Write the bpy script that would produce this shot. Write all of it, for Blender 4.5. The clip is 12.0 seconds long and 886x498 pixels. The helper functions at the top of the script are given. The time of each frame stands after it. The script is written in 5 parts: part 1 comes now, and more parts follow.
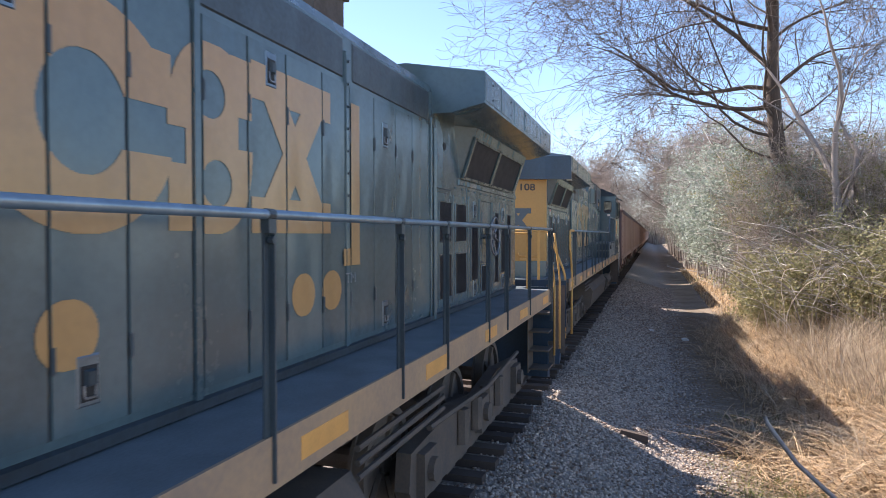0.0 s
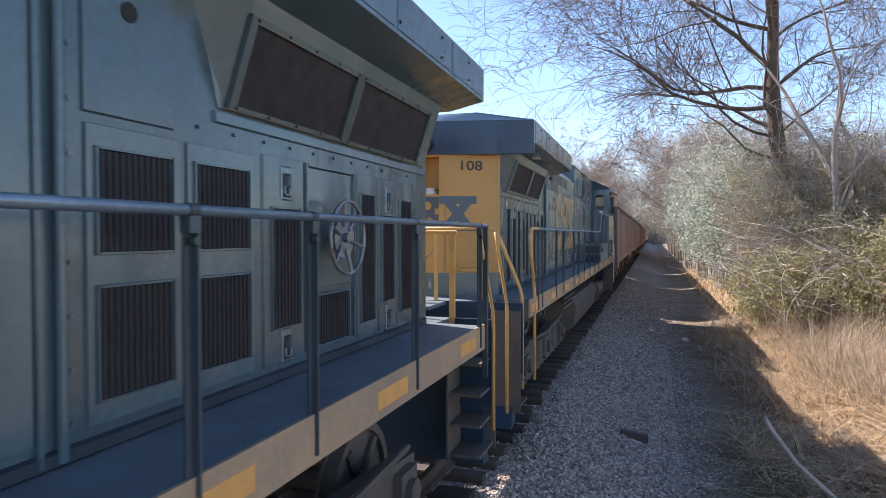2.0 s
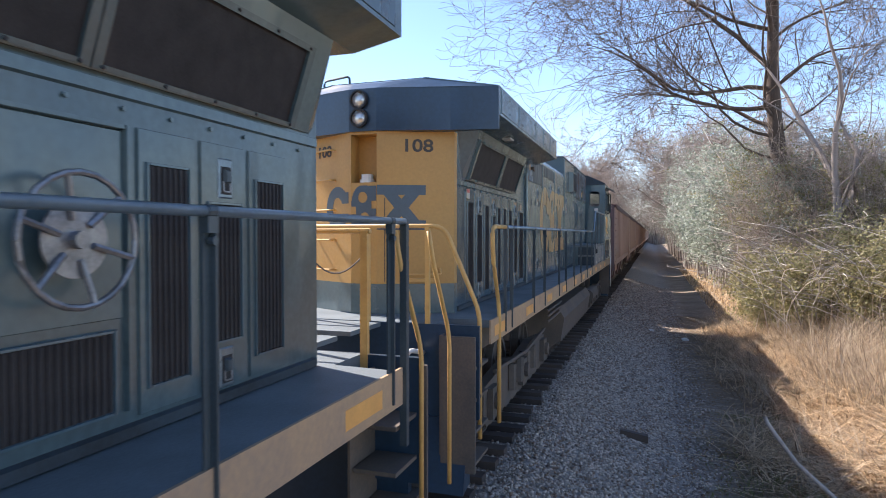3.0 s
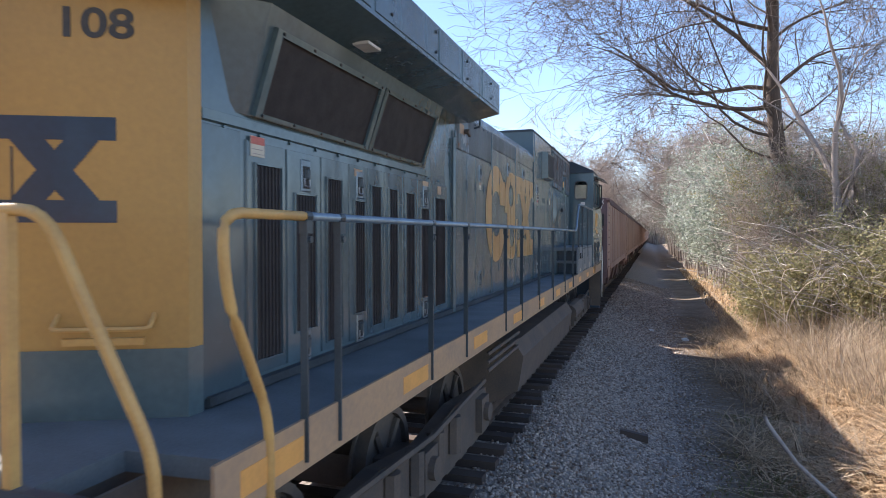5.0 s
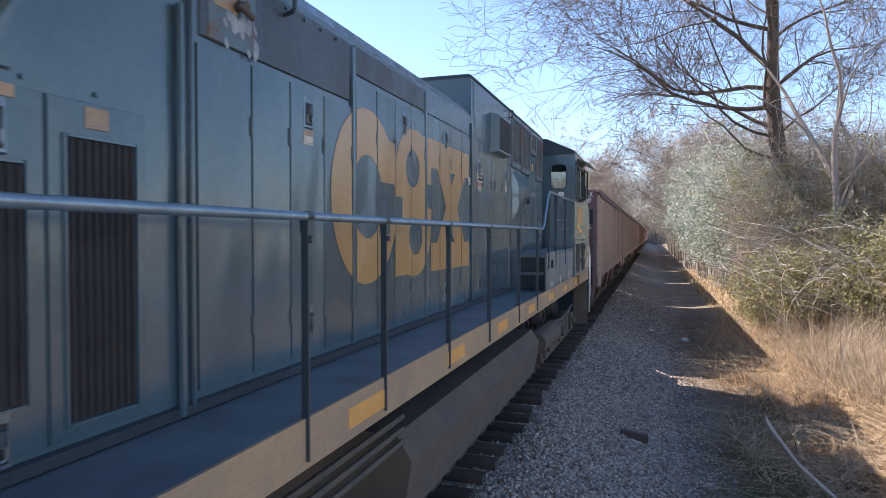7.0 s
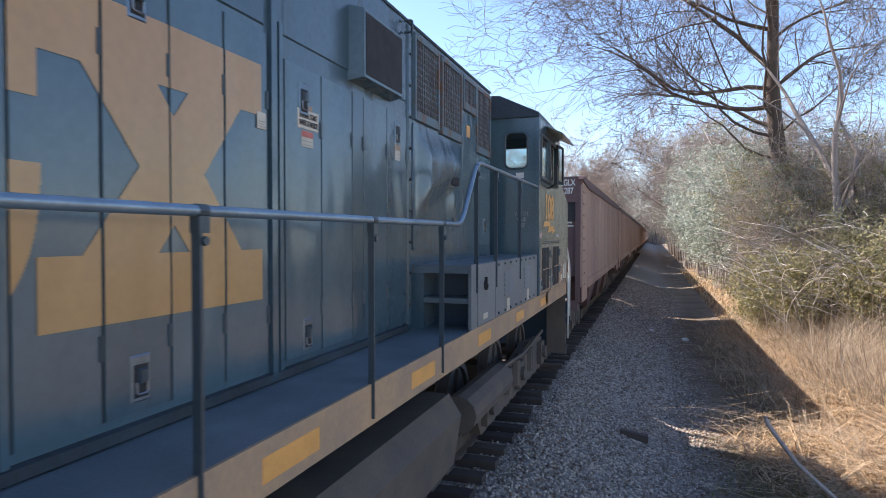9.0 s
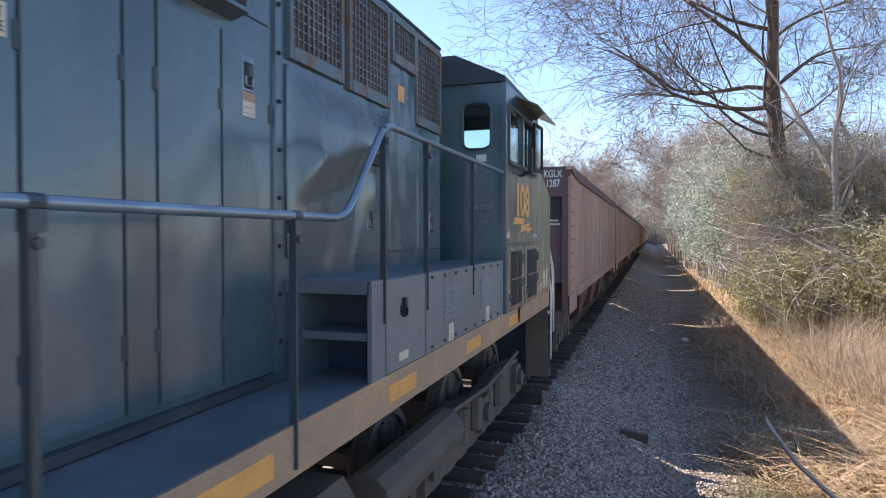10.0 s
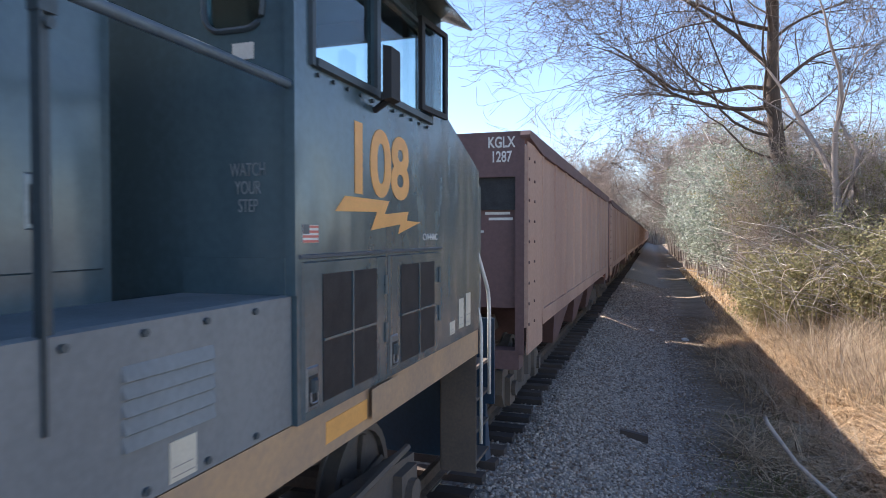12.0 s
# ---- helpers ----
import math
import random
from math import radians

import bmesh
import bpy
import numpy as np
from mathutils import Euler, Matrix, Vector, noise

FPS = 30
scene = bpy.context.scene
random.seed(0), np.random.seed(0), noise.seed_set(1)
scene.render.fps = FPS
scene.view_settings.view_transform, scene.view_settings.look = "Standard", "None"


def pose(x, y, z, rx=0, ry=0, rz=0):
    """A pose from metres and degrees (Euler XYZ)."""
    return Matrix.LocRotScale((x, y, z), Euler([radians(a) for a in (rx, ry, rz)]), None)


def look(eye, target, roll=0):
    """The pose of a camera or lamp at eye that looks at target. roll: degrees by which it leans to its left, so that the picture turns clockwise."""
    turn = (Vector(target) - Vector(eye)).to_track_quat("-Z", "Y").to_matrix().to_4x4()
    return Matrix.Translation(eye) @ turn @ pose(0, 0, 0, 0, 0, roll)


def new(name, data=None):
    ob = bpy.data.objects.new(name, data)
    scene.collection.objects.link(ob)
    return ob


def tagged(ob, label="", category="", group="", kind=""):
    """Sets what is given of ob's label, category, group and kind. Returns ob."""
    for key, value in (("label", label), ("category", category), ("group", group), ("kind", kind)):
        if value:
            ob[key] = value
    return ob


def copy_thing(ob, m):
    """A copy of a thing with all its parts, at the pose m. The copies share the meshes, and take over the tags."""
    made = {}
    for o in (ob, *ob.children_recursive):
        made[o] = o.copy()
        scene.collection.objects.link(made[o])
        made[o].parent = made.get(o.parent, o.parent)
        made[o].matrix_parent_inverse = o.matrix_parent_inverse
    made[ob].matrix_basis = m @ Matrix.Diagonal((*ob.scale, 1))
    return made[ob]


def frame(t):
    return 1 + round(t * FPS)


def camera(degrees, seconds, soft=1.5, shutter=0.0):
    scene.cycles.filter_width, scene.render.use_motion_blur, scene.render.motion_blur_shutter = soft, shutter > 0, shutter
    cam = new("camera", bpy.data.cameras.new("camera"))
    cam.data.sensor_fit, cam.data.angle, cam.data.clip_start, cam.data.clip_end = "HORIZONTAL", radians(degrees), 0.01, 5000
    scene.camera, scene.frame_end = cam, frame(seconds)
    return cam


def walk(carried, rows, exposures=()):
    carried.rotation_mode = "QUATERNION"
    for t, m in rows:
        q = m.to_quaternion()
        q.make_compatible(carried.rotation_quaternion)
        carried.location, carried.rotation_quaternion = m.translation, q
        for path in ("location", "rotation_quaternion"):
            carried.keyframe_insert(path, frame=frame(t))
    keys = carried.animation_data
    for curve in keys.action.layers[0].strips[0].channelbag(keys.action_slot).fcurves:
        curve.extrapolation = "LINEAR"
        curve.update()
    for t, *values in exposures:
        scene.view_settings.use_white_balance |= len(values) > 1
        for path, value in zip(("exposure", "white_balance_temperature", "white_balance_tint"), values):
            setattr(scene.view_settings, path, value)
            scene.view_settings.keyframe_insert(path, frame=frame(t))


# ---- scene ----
cam = camera(70.46, 12.0, soft=0.8, shutter=0.25)
EYE = pose(0, 0, 2.87, 88.71, 0, 18.477)
walk(cam, [(0, EYE), (12, EYE)], [(0, 1.35, 6400, 17), (12, 1.35, 6400, 17)])

SPEED = 2.23          # metres a second, towards the camera
TRACK_X = -3.15       # centre line of the track; z = 0 is the top of the ties

# world and sun
SUN_EL, SUN_AZ = radians(43.5), radians(-68)   # sun stands across the track, a little ahead
world = bpy.data.worlds.new("sky")
scene.world = world
world.use_nodes = True
wn = world.node_tree.nodes
sky = wn.new("ShaderNodeTexSky")
sky.sky_type, sky.sun_disc = "NISHITA", False
sky.sun_elevation, sky.sun_rotation = SUN_EL, SUN_AZ
sky.air_density, sky.dust_density, sky.ozone_density = 1.0, 0.05, 3.0
world.node_tree.links.new(sky.outputs[0], wn["Background"].inputs[0])
wn["Background"].inputs[1].default_value = 0.104
sun = new("sun", bpy.data.lights.new("sun", "SUN"))
sun.data.energy, sun.data.angle, sun.data.color = 5.0, radians(0.55), (1.0, 0.93, 0.82)
s_dir = Vector((math.sin(SUN_AZ) * math.cos(SUN_EL), math.cos(SUN_AZ) * math.cos(SUN_EL), math.sin(SUN_EL)))
sun.matrix_world = look(s_dir * 60, (0, 0, 0))


# ---- materials ----
def mat(name, a, b=None, rough=0.5, metal=0.0, scale=3.0, fine=40.0, bump=0.0, streak=1.0, spread=(0.35, 0.65), per="", coat=0.0, rough2=None, thin=0.0, share=0.55, wave=0.0):
    """A surface that varies between two colours at a broad and a fine scale. streak > 1 draws the broad pattern out downwards."""
    m = bpy.data.materials.new(name)
    m.use_nodes = True
    n, ln = m.node_tree.nodes, m.node_tree.links
    bs = n["Principled BSDF"]
    b = b or tuple(c * 0.75 for c in a)
    tc = n.new("ShaderNodeTexCoord")
    mp = n.new("ShaderNodeMapping")
    mp.inputs["Scale"].default_value = (1, 1, 1 / streak)
    ln.new(tc.outputs["Object"], mp.inputs[0])
    big, small = n.new("ShaderNodeTexNoise"), n.new("ShaderNodeTexNoise")
    big.inputs["Scale"].default_value, big.inputs["Detail"].default_value = scale, 6
    small.inputs["Scale"].default_value, small.inputs["Detail"].default_value = fine, 4
    ln.new(mp.outputs[0], big.inputs["Vector"])
    ln.new(tc.outputs["Object"], small.inputs["Vector"])
    add = n.new("ShaderNodeMix")
    add.inputs[0].default_value = 0.35
    ln.new(big.outputs[0], add.inputs[2])
    ln.new(small.outputs[0], add.inputs[3])
    ramp = n.new("ShaderNodeMapRange")
    ramp.inputs[1].default_value, ramp.inputs[2].default_value = spread
    src = add.outputs[0]
    if per:
        ob = n.new("ShaderNodeObjectInfo" if per == "object" else "ShaderNodeNewGeometry")
        mx = n.new("ShaderNodeMix")
        mx.inputs[0].default_value = share
        ln.new(src, mx.inputs[2])
        ln.new(ob.outputs["Random" if per == "object" else "Random Per Island"], mx.inputs[3])
        src = mx.outputs[0]
    ln.new(src, ramp.inputs[0])
    col = n.new("ShaderNodeMix")
    col.data_type = "RGBA"
    col.inputs[6].default_value, col.inputs[7].default_value = (*a, 1), (*b, 1)
    ln.new(ramp.outputs[0], col.inputs[0])
    ln.new(col.outputs[2], bs.inputs["Base Color"])
    bs.inputs["Metallic"].default_value = metal
    bs.inputs["Coat Weight"].default_value, bs.inputs["Coat Roughness"].default_value = coat, 0.16
    rr = n.new("ShaderNodeMapRange")
    rr.inputs[3].default_value, rr.inputs[4].default_value = rough, rough2 if rough2 is not None else min(1, rough + 0.15)
    ln.new(add.outputs[0], rr.inputs[0])
    ln.new(rr.outputs[0], bs.inputs["Roughness"])
    if bump:
        bp = n.new("ShaderNodeBump")
        bp.inputs["Strength"].default_value, bp.inputs["Distance"].default_value = bump, 0.01
        ln.new(add.outputs[0], bp.inputs["Height"])
        ln.new(bp.outputs[0], bs.inputs["Normal"])
    if wave:
        # sheet metal that is not quite flat: broad soft swells, drawn out upwards
        wm, wv, wb = n.new("ShaderNodeMapping"), n.new("ShaderNodeTexNoise"), n.new("ShaderNodeBump")
        wm.inputs["Scale"].default_value = (1, 1.6, 0.7)
        wv.inputs["Scale"].default_value, wv.inputs["Detail"].default_value = 1.7, 1.0
        wb.inputs["Strength"].default_value, wb.inputs["Distance"].default_value = 1.0, wave
        ln.new(tc.outputs["Object"], wm.inputs[0])
        ln.new(wm.outputs[0], wv.inputs["Vector"])
        ln.new(wv.outputs[0], wb.inputs["Height"])
        if bump:
            ln.new(wb.outputs[0], bp.inputs["Normal"])
        else:
            ln.new(wb.outputs[0], bs.inputs["Normal"])
    if thin:
        tr, mx = n.new("ShaderNodeBsdfTranslucent"), n.new("ShaderNodeMixShader")
        mx.inputs[0].default_value = thin
        ln.new(col.outputs[2], tr.inputs[0])
        ln.new(bs.outputs[0], mx.inputs[1])
        ln.new(tr.outputs[0], mx.inputs[2])
        ln.new(mx.outputs[0], n["Material Output"].inputs[0])
    return m


def glass_mat(name):
    m = bpy.data.materials.new(name)
    m.use_nodes = True
    bs = m.node_tree.nodes["Principled BSDF"]
    bs.inputs["Base Color"].default_value = (0.50, 0.66, 0.66, 1)
    bs.inputs["Roughness"].default_value = 0.03
    bs.inputs["Transmission Weight"].default_value = 1.0
    bs.inputs["IOR"].default_value = 1.42
    return m


M_BLUE = mat("blue_grey_paint", (0.075, 0.125, 0.150), (0.050, 0.084, 0.102), 0.13, 0, 1.3, 22, 0.07, 5.0, (0.38, 0.62), rough2=0.30, coat=0.5, per="object", share=0.22, wave=0.05)
M_BLUE2 = mat("old_blue_paint", (0.092, 0.142, 0.155), (0.060, 0.092, 0.102), 0.15, 0, 1.1, 22, 0.07, 4.0, (0.38, 0.62), rough2=0.34, coat=0.45, per="object", share=0.22, wave=0.05)
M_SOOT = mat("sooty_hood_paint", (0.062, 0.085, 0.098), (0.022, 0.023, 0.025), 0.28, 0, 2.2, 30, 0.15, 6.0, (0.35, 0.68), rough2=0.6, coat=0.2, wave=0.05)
M_RUSTED = mat("rusted_blue_paint", (0.105, 0.155, 0.18), (0.16, 0.085, 0.05), 0.35, 0, 7.0, 45, 0.4, 2.5, (0.50, 0.58), rough2=0.7)
M_LATCH = mat("latch_plate", (0.20, 0.25, 0.29), (0.13, 0.16, 0.19), 0.22, 0.6, 9, 60, 0.05)
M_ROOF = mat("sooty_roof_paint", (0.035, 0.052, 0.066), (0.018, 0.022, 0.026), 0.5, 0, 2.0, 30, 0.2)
M_NAVY = mat("dark_blue_paint", (0.022, 0.052, 0.095), (0.014, 0.032, 0.056), 0.28, 0, 1.5, 25, 0.1, 4, coat=0.3, wave=0.03)
M_YELLOW = mat("yellow_paint", (0.53, 0.30, 0.085), (0.42, 0.235, 0.07), 0.42, 0, 1.6, 30, 0.1, 4.0)
M_EMBLEM = mat("faded_orange_paint", (0.50, 0.285, 0.11), (0.40, 0.225, 0.09), 0.22, 0, 1.4, 20, 0.08, 4.0, rough2=0.42, coat=0.4, wave=0.05)
M_DECK = mat("walkway_steel", (0.145, 0.175, 0.195), (0.09, 0.112, 0.125), 0.5, 0, 2.5, 60, 0.3)
# sill yellow with the wash of lens flare mixed into the colour
M_SILL = mat("flare_washed_yellow", (0.46, 0.30, 0.17), (0.30, 0.215, 0.155), 0.5, 0, 1.8, 30, 0.15)
M_REFL = mat("reflective_yellow", (0.80, 0.40, 0.11), (0.66, 0.33, 0.10), 0.35, 0, 6, 60)
M_SCREEN = mat("dark_radiator_mesh", (0.030, 0.026, 0.027), (0.015, 0.013, 0.014), 0.6, 0.2, 8, 90, 0.4)
M_SLAT = mat("vent_fins", (0.045, 0.042, 0.045), (0.025, 0.023, 0.026), 0.55, 0.2, 6, 60, 0.2)
M_BLACK = mat("black_rubber", (0.012, 0.013, 0.015), (0.02, 0.02, 0.021), 0.6, 0, 5, 50, 0.2)
# dark blue rails; the sky's reflection is painted in as a lighter blue-grey
M_RAIL = mat("handrail_sky_sheen", (0.26, 0.34, 0.41), (0.17, 0.23, 0.28), 0.24, 0.5, 5, 60, 0.05)
M_POST = mat("post_paint", (0.055, 0.078, 0.092), (0.032, 0.046, 0.055), 0.36, 0, 5, 60, 0.1, 3)
M_HANDRAIL_Y = mat("yellow_rail_paint", (0.66, 0.40, 0.13), (0.52, 0.30, 0.10), 0.4, 0, 6, 50, 0.1)
M_STEEL = mat("worn_steel", (0.34, 0.35, 0.37), (0.17, 0.17, 0.18), 0.35, 0.8, 8, 60, 0.1)
M_IRON = mat("dirty_iron", (0.085, 0.075, 0.068), (0.15, 0.115, 0.09), 0.75, 0.1, 3, 40, 0.4)
M_RAILTOP = mat("rail_steel", (0.16, 0.12, 0.095), (0.09, 0.065, 0.05), 0.55, 0.5, 5, 40, 0.2)
M_WHITE = mat("white_sticker", (0.70, 0.69, 0.65), (0.58, 0.56, 0.52), 0.5, 0, 10, 60)
M_RED = mat("red_sticker", (0.58, 0.17, 0.13), (0.46, 0.13, 0.10), 0.5, 0, 10, 60)
M_PRINT = mat("faded_print", (0.24, 0.22, 0.20), (0.36, 0.33, 0.30), 0.6, 0, 10, 60)
M_CREAM = mat("cream_plate", (0.62, 0.57, 0.46), (0.50, 0.46, 0.37), 0.5, 0, 10, 60)
M_INK = mat("dark_print", (0.05, 0.045, 0.04), (0.09, 0.08, 0.07), 0.6, 0, 10, 60)
M_STENCIL = mat("grey_stencil", (0.24, 0.28, 0.30), (0.16, 0.19, 0.21), 0.6, 0, 10, 60)
M_SCAR = mat("bare_grey_primer", (0.40, 0.43, 0.45), (0.20, 0.24, 0.27), 0.6, 0, 9, 60)
M_GREYP = mat("grey_platform_paint", (0.19, 0.21, 0.22), (0.13, 0.145, 0.155), 0.38, 0, 1.5, 30, 0.1, 3, rough2=0.6)
M_CABIN = mat("cab_interior", (0.10, 0.12, 0.12), (0.06, 0.07, 0.07), 0.7)
M_GLASS = glass_mat("window_glass")
M_LAMP = mat("lamp_lens", (0.75, 0.74, 0.70), (0.55, 0.55, 0.52), 0.1, 0.6, 20, 80)
# hopper sides: light bounced off the grass is put into a paler brown
M_BROWN = mat("hopper_bounce_lit_paint", (0.42, 0.27, 0.20), (0.29, 0.175, 0.135), 0.6, 0, 0.9, 18, 0.25, 6.0)
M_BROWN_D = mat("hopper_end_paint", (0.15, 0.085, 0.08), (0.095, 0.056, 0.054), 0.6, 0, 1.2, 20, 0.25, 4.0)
M_COAL = mat("coal", (0.012, 0.012, 0.013), (0.03, 0.03, 0.032), 0.5, 0, 12, 60, 1.0)
M_TIE = mat("tie_wood", (0.085, 0.062, 0.050), (0.045, 0.034, 0.030), 0.85, 0, 4, 40, 0.6, per="object")
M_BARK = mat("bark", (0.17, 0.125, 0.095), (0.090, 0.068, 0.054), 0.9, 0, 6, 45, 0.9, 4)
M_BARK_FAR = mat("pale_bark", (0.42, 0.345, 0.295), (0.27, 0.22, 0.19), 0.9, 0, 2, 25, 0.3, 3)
M_TWIG = mat("dry_twigs", (0.62, 0.50, 0.36), (0.20, 0.145, 0.10), 0.85, 0, 2, 12, 0.0, 1, (0.2, 0.8), per="island", thin=0.3, share=0.8)
M_BROWSE = mat("brown_brush_twigs", (0.66, 0.555, 0.475), (0.22, 0.175, 0.145), 0.85, 0, 2, 12, 0.0, 1, (0.15, 0.85), per="island", thin=0.3, share=0.8)
M_VINE = mat("grey_vines", (0.82, 0.75, 0.69), (0.20, 0.165, 0.145), 0.85, 0, 2, 12, 0.0, 1, (0.2, 0.8), per="island", thin=0.35, share=0.8)
M_GRASS = mat("dead_grass", (0.86, 0.64, 0.40), (0.19, 0.115, 0.055), 0.7, 0, 0.8, 9, 0.0, 1, (0.15, 0.85), per="island", thin=0.38, share=0.85)
M_GREEN = mat("green_grass", (0.16, 0.19, 0.065), (0.27, 0.25, 0.11), 0.7, 0, 1, 9, 0.0, 1, per="island", thin=0.55)
M_LEAF = mat("olive_leaves", (0.48, 0.42, 0.215), (0.18, 0.175, 0.08), 0.65, 0, 1, 9, 0.0, 1, (0.15, 0.85), per="island", thin=0.4, share=0.6)
M_LEAF_G = mat("grey_green_leaves", (0.52, 0.56, 0.47), (0.17, 0.20, 0.145), 0.6, 0, 1, 9, 0.0, 1, (0.15, 0.85), per="island", thin=0.45, share=0.6)
M_DRYLEAF = mat("fallen_leaves", (0.30, 0.20, 0.11), (0.17, 0.105, 0.055), 0.8, 0, 1, 9, 0.0, 1, per="island", thin=0.55)
M_STONE = mat("ballast_stone", (0.56, 0.46, 0.375), (0.18, 0.145, 0.118), 0.8, 0, 3, 45, 0.4, 1, (0.25, 0.75), per="island")


M_RUSTSTONE = mat("rusty_stone", (0.30, 0.20, 0.14), (0.13, 0.09, 0.07), 0.85, 0, 3, 45, 0.4, 1, (0.25, 0.75), per="island")


def ground_material():
    """Crushed stone beside the track that gives way to dry soil and straw."""
    m = mat("ground_soil", (0.25, 0.195, 0.14), (0.13, 0.10, 0.072), 0.95, 0, 0.9, 14, 0.8)
    n, ln = m.node_tree.nodes, m.node_tree.links
    bs = n["Principled BSDF"]
    soil = bs.inputs["Base Color"].links[0].from_socket
    tc = n.new("ShaderNodeTexCoord")
    vor = n.new("ShaderNodeTexVoronoi")
    vor.inputs["Scale"].default_value = 20
    ln.new(tc.outputs["Object"], vor.inputs["Vector"])
    grey = n.new("ShaderNodeValToRGB")
    grey.color_ramp.elements[0].color, grey.color_ramp.elements[1].color = (0.13, 0.115, 0.10, 1), (0.38, 0.325, 0.28, 1)
    ln.new(vor.outputs["Color"], grey.inputs[0])
    sep = n.new("ShaderNodeSeparateXYZ")
    ln.new(tc.outputs["Object"], sep.inputs[0])
    ns = n.new("ShaderNodeTexNoise")
    ns.inputs["Scale"].default_value = 1.1
    ln.new(tc.outputs["Object"], ns.inputs["Vector"])
    wob = n.new("ShaderNodeMath")
    wob.operation, wob.inputs[1].default_value = "MULTIPLY_ADD", 1.6
    ln.new(ns.outputs[0], wob.inputs[0])
    off, dist = n.new("ShaderNodeMath"), n.new("ShaderNodeMath")
    off.operation, off.inputs[1].default_value, dist.operation = "SUBTRACT", TRACK_X, "ABSOLUTE"
    ln.new(sep.outputs[0], off.inputs[0])
    ln.new(off.outputs[0], dist.inputs[0])
    ln.new(dist.outputs[0], wob.inputs[2])
    edge = n.new("ShaderNodeMapRange")
    edge.inputs[1].default_value, edge.inputs[2].default_value = 4.45, 5.45
    ln.new(wob.outputs[0], edge.inputs[0])
    col = n.new("ShaderNodeMix")
    col.data_type = "RGBA"
    ln.new(edge.outputs[0], col.inputs[0])
    ln.new(grey.outputs[0], col.inputs[6])
    ln.new(soil, col.inputs[7])
    ln.new(col.outputs[2], bs.inputs["Base Color"])
    bp = n.new("ShaderNodeBump")
    bp.inputs["Strength"].default_value, bp.inputs["Distance"].default_value = 0.8, 0.03
    ln.new(vor.outputs["Distance"], bp.inputs["Height"])
    ln.new(bp.outputs[0], bs.inputs["Normal"])
    return m


# ---- mesh building ----
class Shape:
    """Gathers faces for one mesh. sy = -1 turns the long axis round."""

    def __init__(self, sy=1):
        self.v, self.f, self.sy = [], [], sy

    def poly(self, pts):
        i = len(self.v)
        self.v += [(x, y * self.sy, z) for x, y, z in pts]
        self.f.append(tuple(range(i, i + len(pts))))
        return self

    def hull8(self, p):
        i = len(self.v)
        self.v += [(x, y * self.sy, z) for x, y, z in p]
        self.f += [tuple(i + k for k in q) for q in ((0, 3, 2, 1), (4, 5, 6, 7), (0, 1, 5, 4), (1, 2, 6, 5), (2, 3, 7, 6), (3, 0, 4, 7))]
        return self

    def box(self, x0, x1, y0, y1, z0, z1):
        return self.hull8([(x0, y0, z0), (x1, y0, z0), (x1, y1, z0), (x0, y1, z0), (x0, y0, z1), (x1, y0, z1), (x1, y1, z1), (x0, y1, z1)])

    def plate(self, a0, a1, y0, y1, z0, z1, e=0.008):
        """A panel on a side wall, its outer edge eased."""
        return self.hull8([(a0, y0, z0), (a0, y1, z0), (a0, y1, z1), (a0, y0, z1), (a1, y0 + e, z0 + e), (a1, y1 - e, z0 + e), (a1, y1 - e, z1 - e), (a1, y0 + e, z1 - e)])

    def extrude(self, prof, y0, y1, y0b=None):
        """A closed outline in x, z drawn along y."""
        i, n = len(self.v), len(prof)
        self.v += [(x, y0 * self.sy, z) for x, z in prof] + [(x, y1 * self.sy, z) for x, z in prof]
        self.f += [tuple(range(i, i + n)), tuple(range(i + 2 * n - 1, i + n - 1, -1))]
        self.f += [(i + k, i + (k + 1) % n, i + n + (k + 1) % n, i + n + k) for k in range(n)]
        return self

    def side_extrude(self, prof, x0, x1):
        """A closed outline in y, z drawn along x."""
        i, n = len(self.v), len(prof)
        self.v += [(x0, y * self.sy, z) for y, z in prof] + [(x1, y * self.sy, z) for y, z in prof]
        self.f += [tuple(range(i, i + n)), tuple(range(i + 2 * n - 1, i + n - 1, -1))]
        self.f += [(i + k, i + (k + 1) % n, i + n + (k + 1) % n, i + n + k) for k in range(n)]
        return self

    def plan_extrude(self, prof, z0, z1):
        i, n = len(self.v), len(prof)
        self.v += [(x, y * self.sy, z0) for x, y in prof] + [(x, y * self.sy, z1) for x, y in prof]
        self.f += [tuple(range(i, i + n)), tuple(range(i + 2 * n - 1, i + n - 1, -1))]
        self.f += [(i + k, i + (k + 1) % n, i + n + (k + 1) % n, i + n + k) for k in range(n)]
        return self

    def tube(self, pts, r, n=8):
        pts = [Vector((p[0], p[1] * self.sy, p[2])) for p in pts]
        rings = []
        for k, p in enumerate(pts):
            d = (pts[min(k + 1, len(pts) - 1)] - pts[max(k - 1, 0)]).normalized()
            u = d.cross(Vector((0, 0, 1)) if abs(d.z) < 0.9 else Vector((1, 0, 0))).normalized()
            w = d.cross(u)
            i = len(self.v)
            self.v += [tuple(p + (u * math.cos(q) + w * math.sin(q)) * r) for q in (2 * math.pi * j / n for j in range(n))]
            rings.append(i)
        for a, b in zip(rings, rings[1:]):
            self.f += [(a + j, a + (j + 1) % n, b + (j + 1) % n, b + j) for j in range(n)]
        self.f += [tuple(range(rings[0] + n - 1, rings[0] - 1, -1)), tuple(range(rings[-1], rings[-1] + n))]
        return self

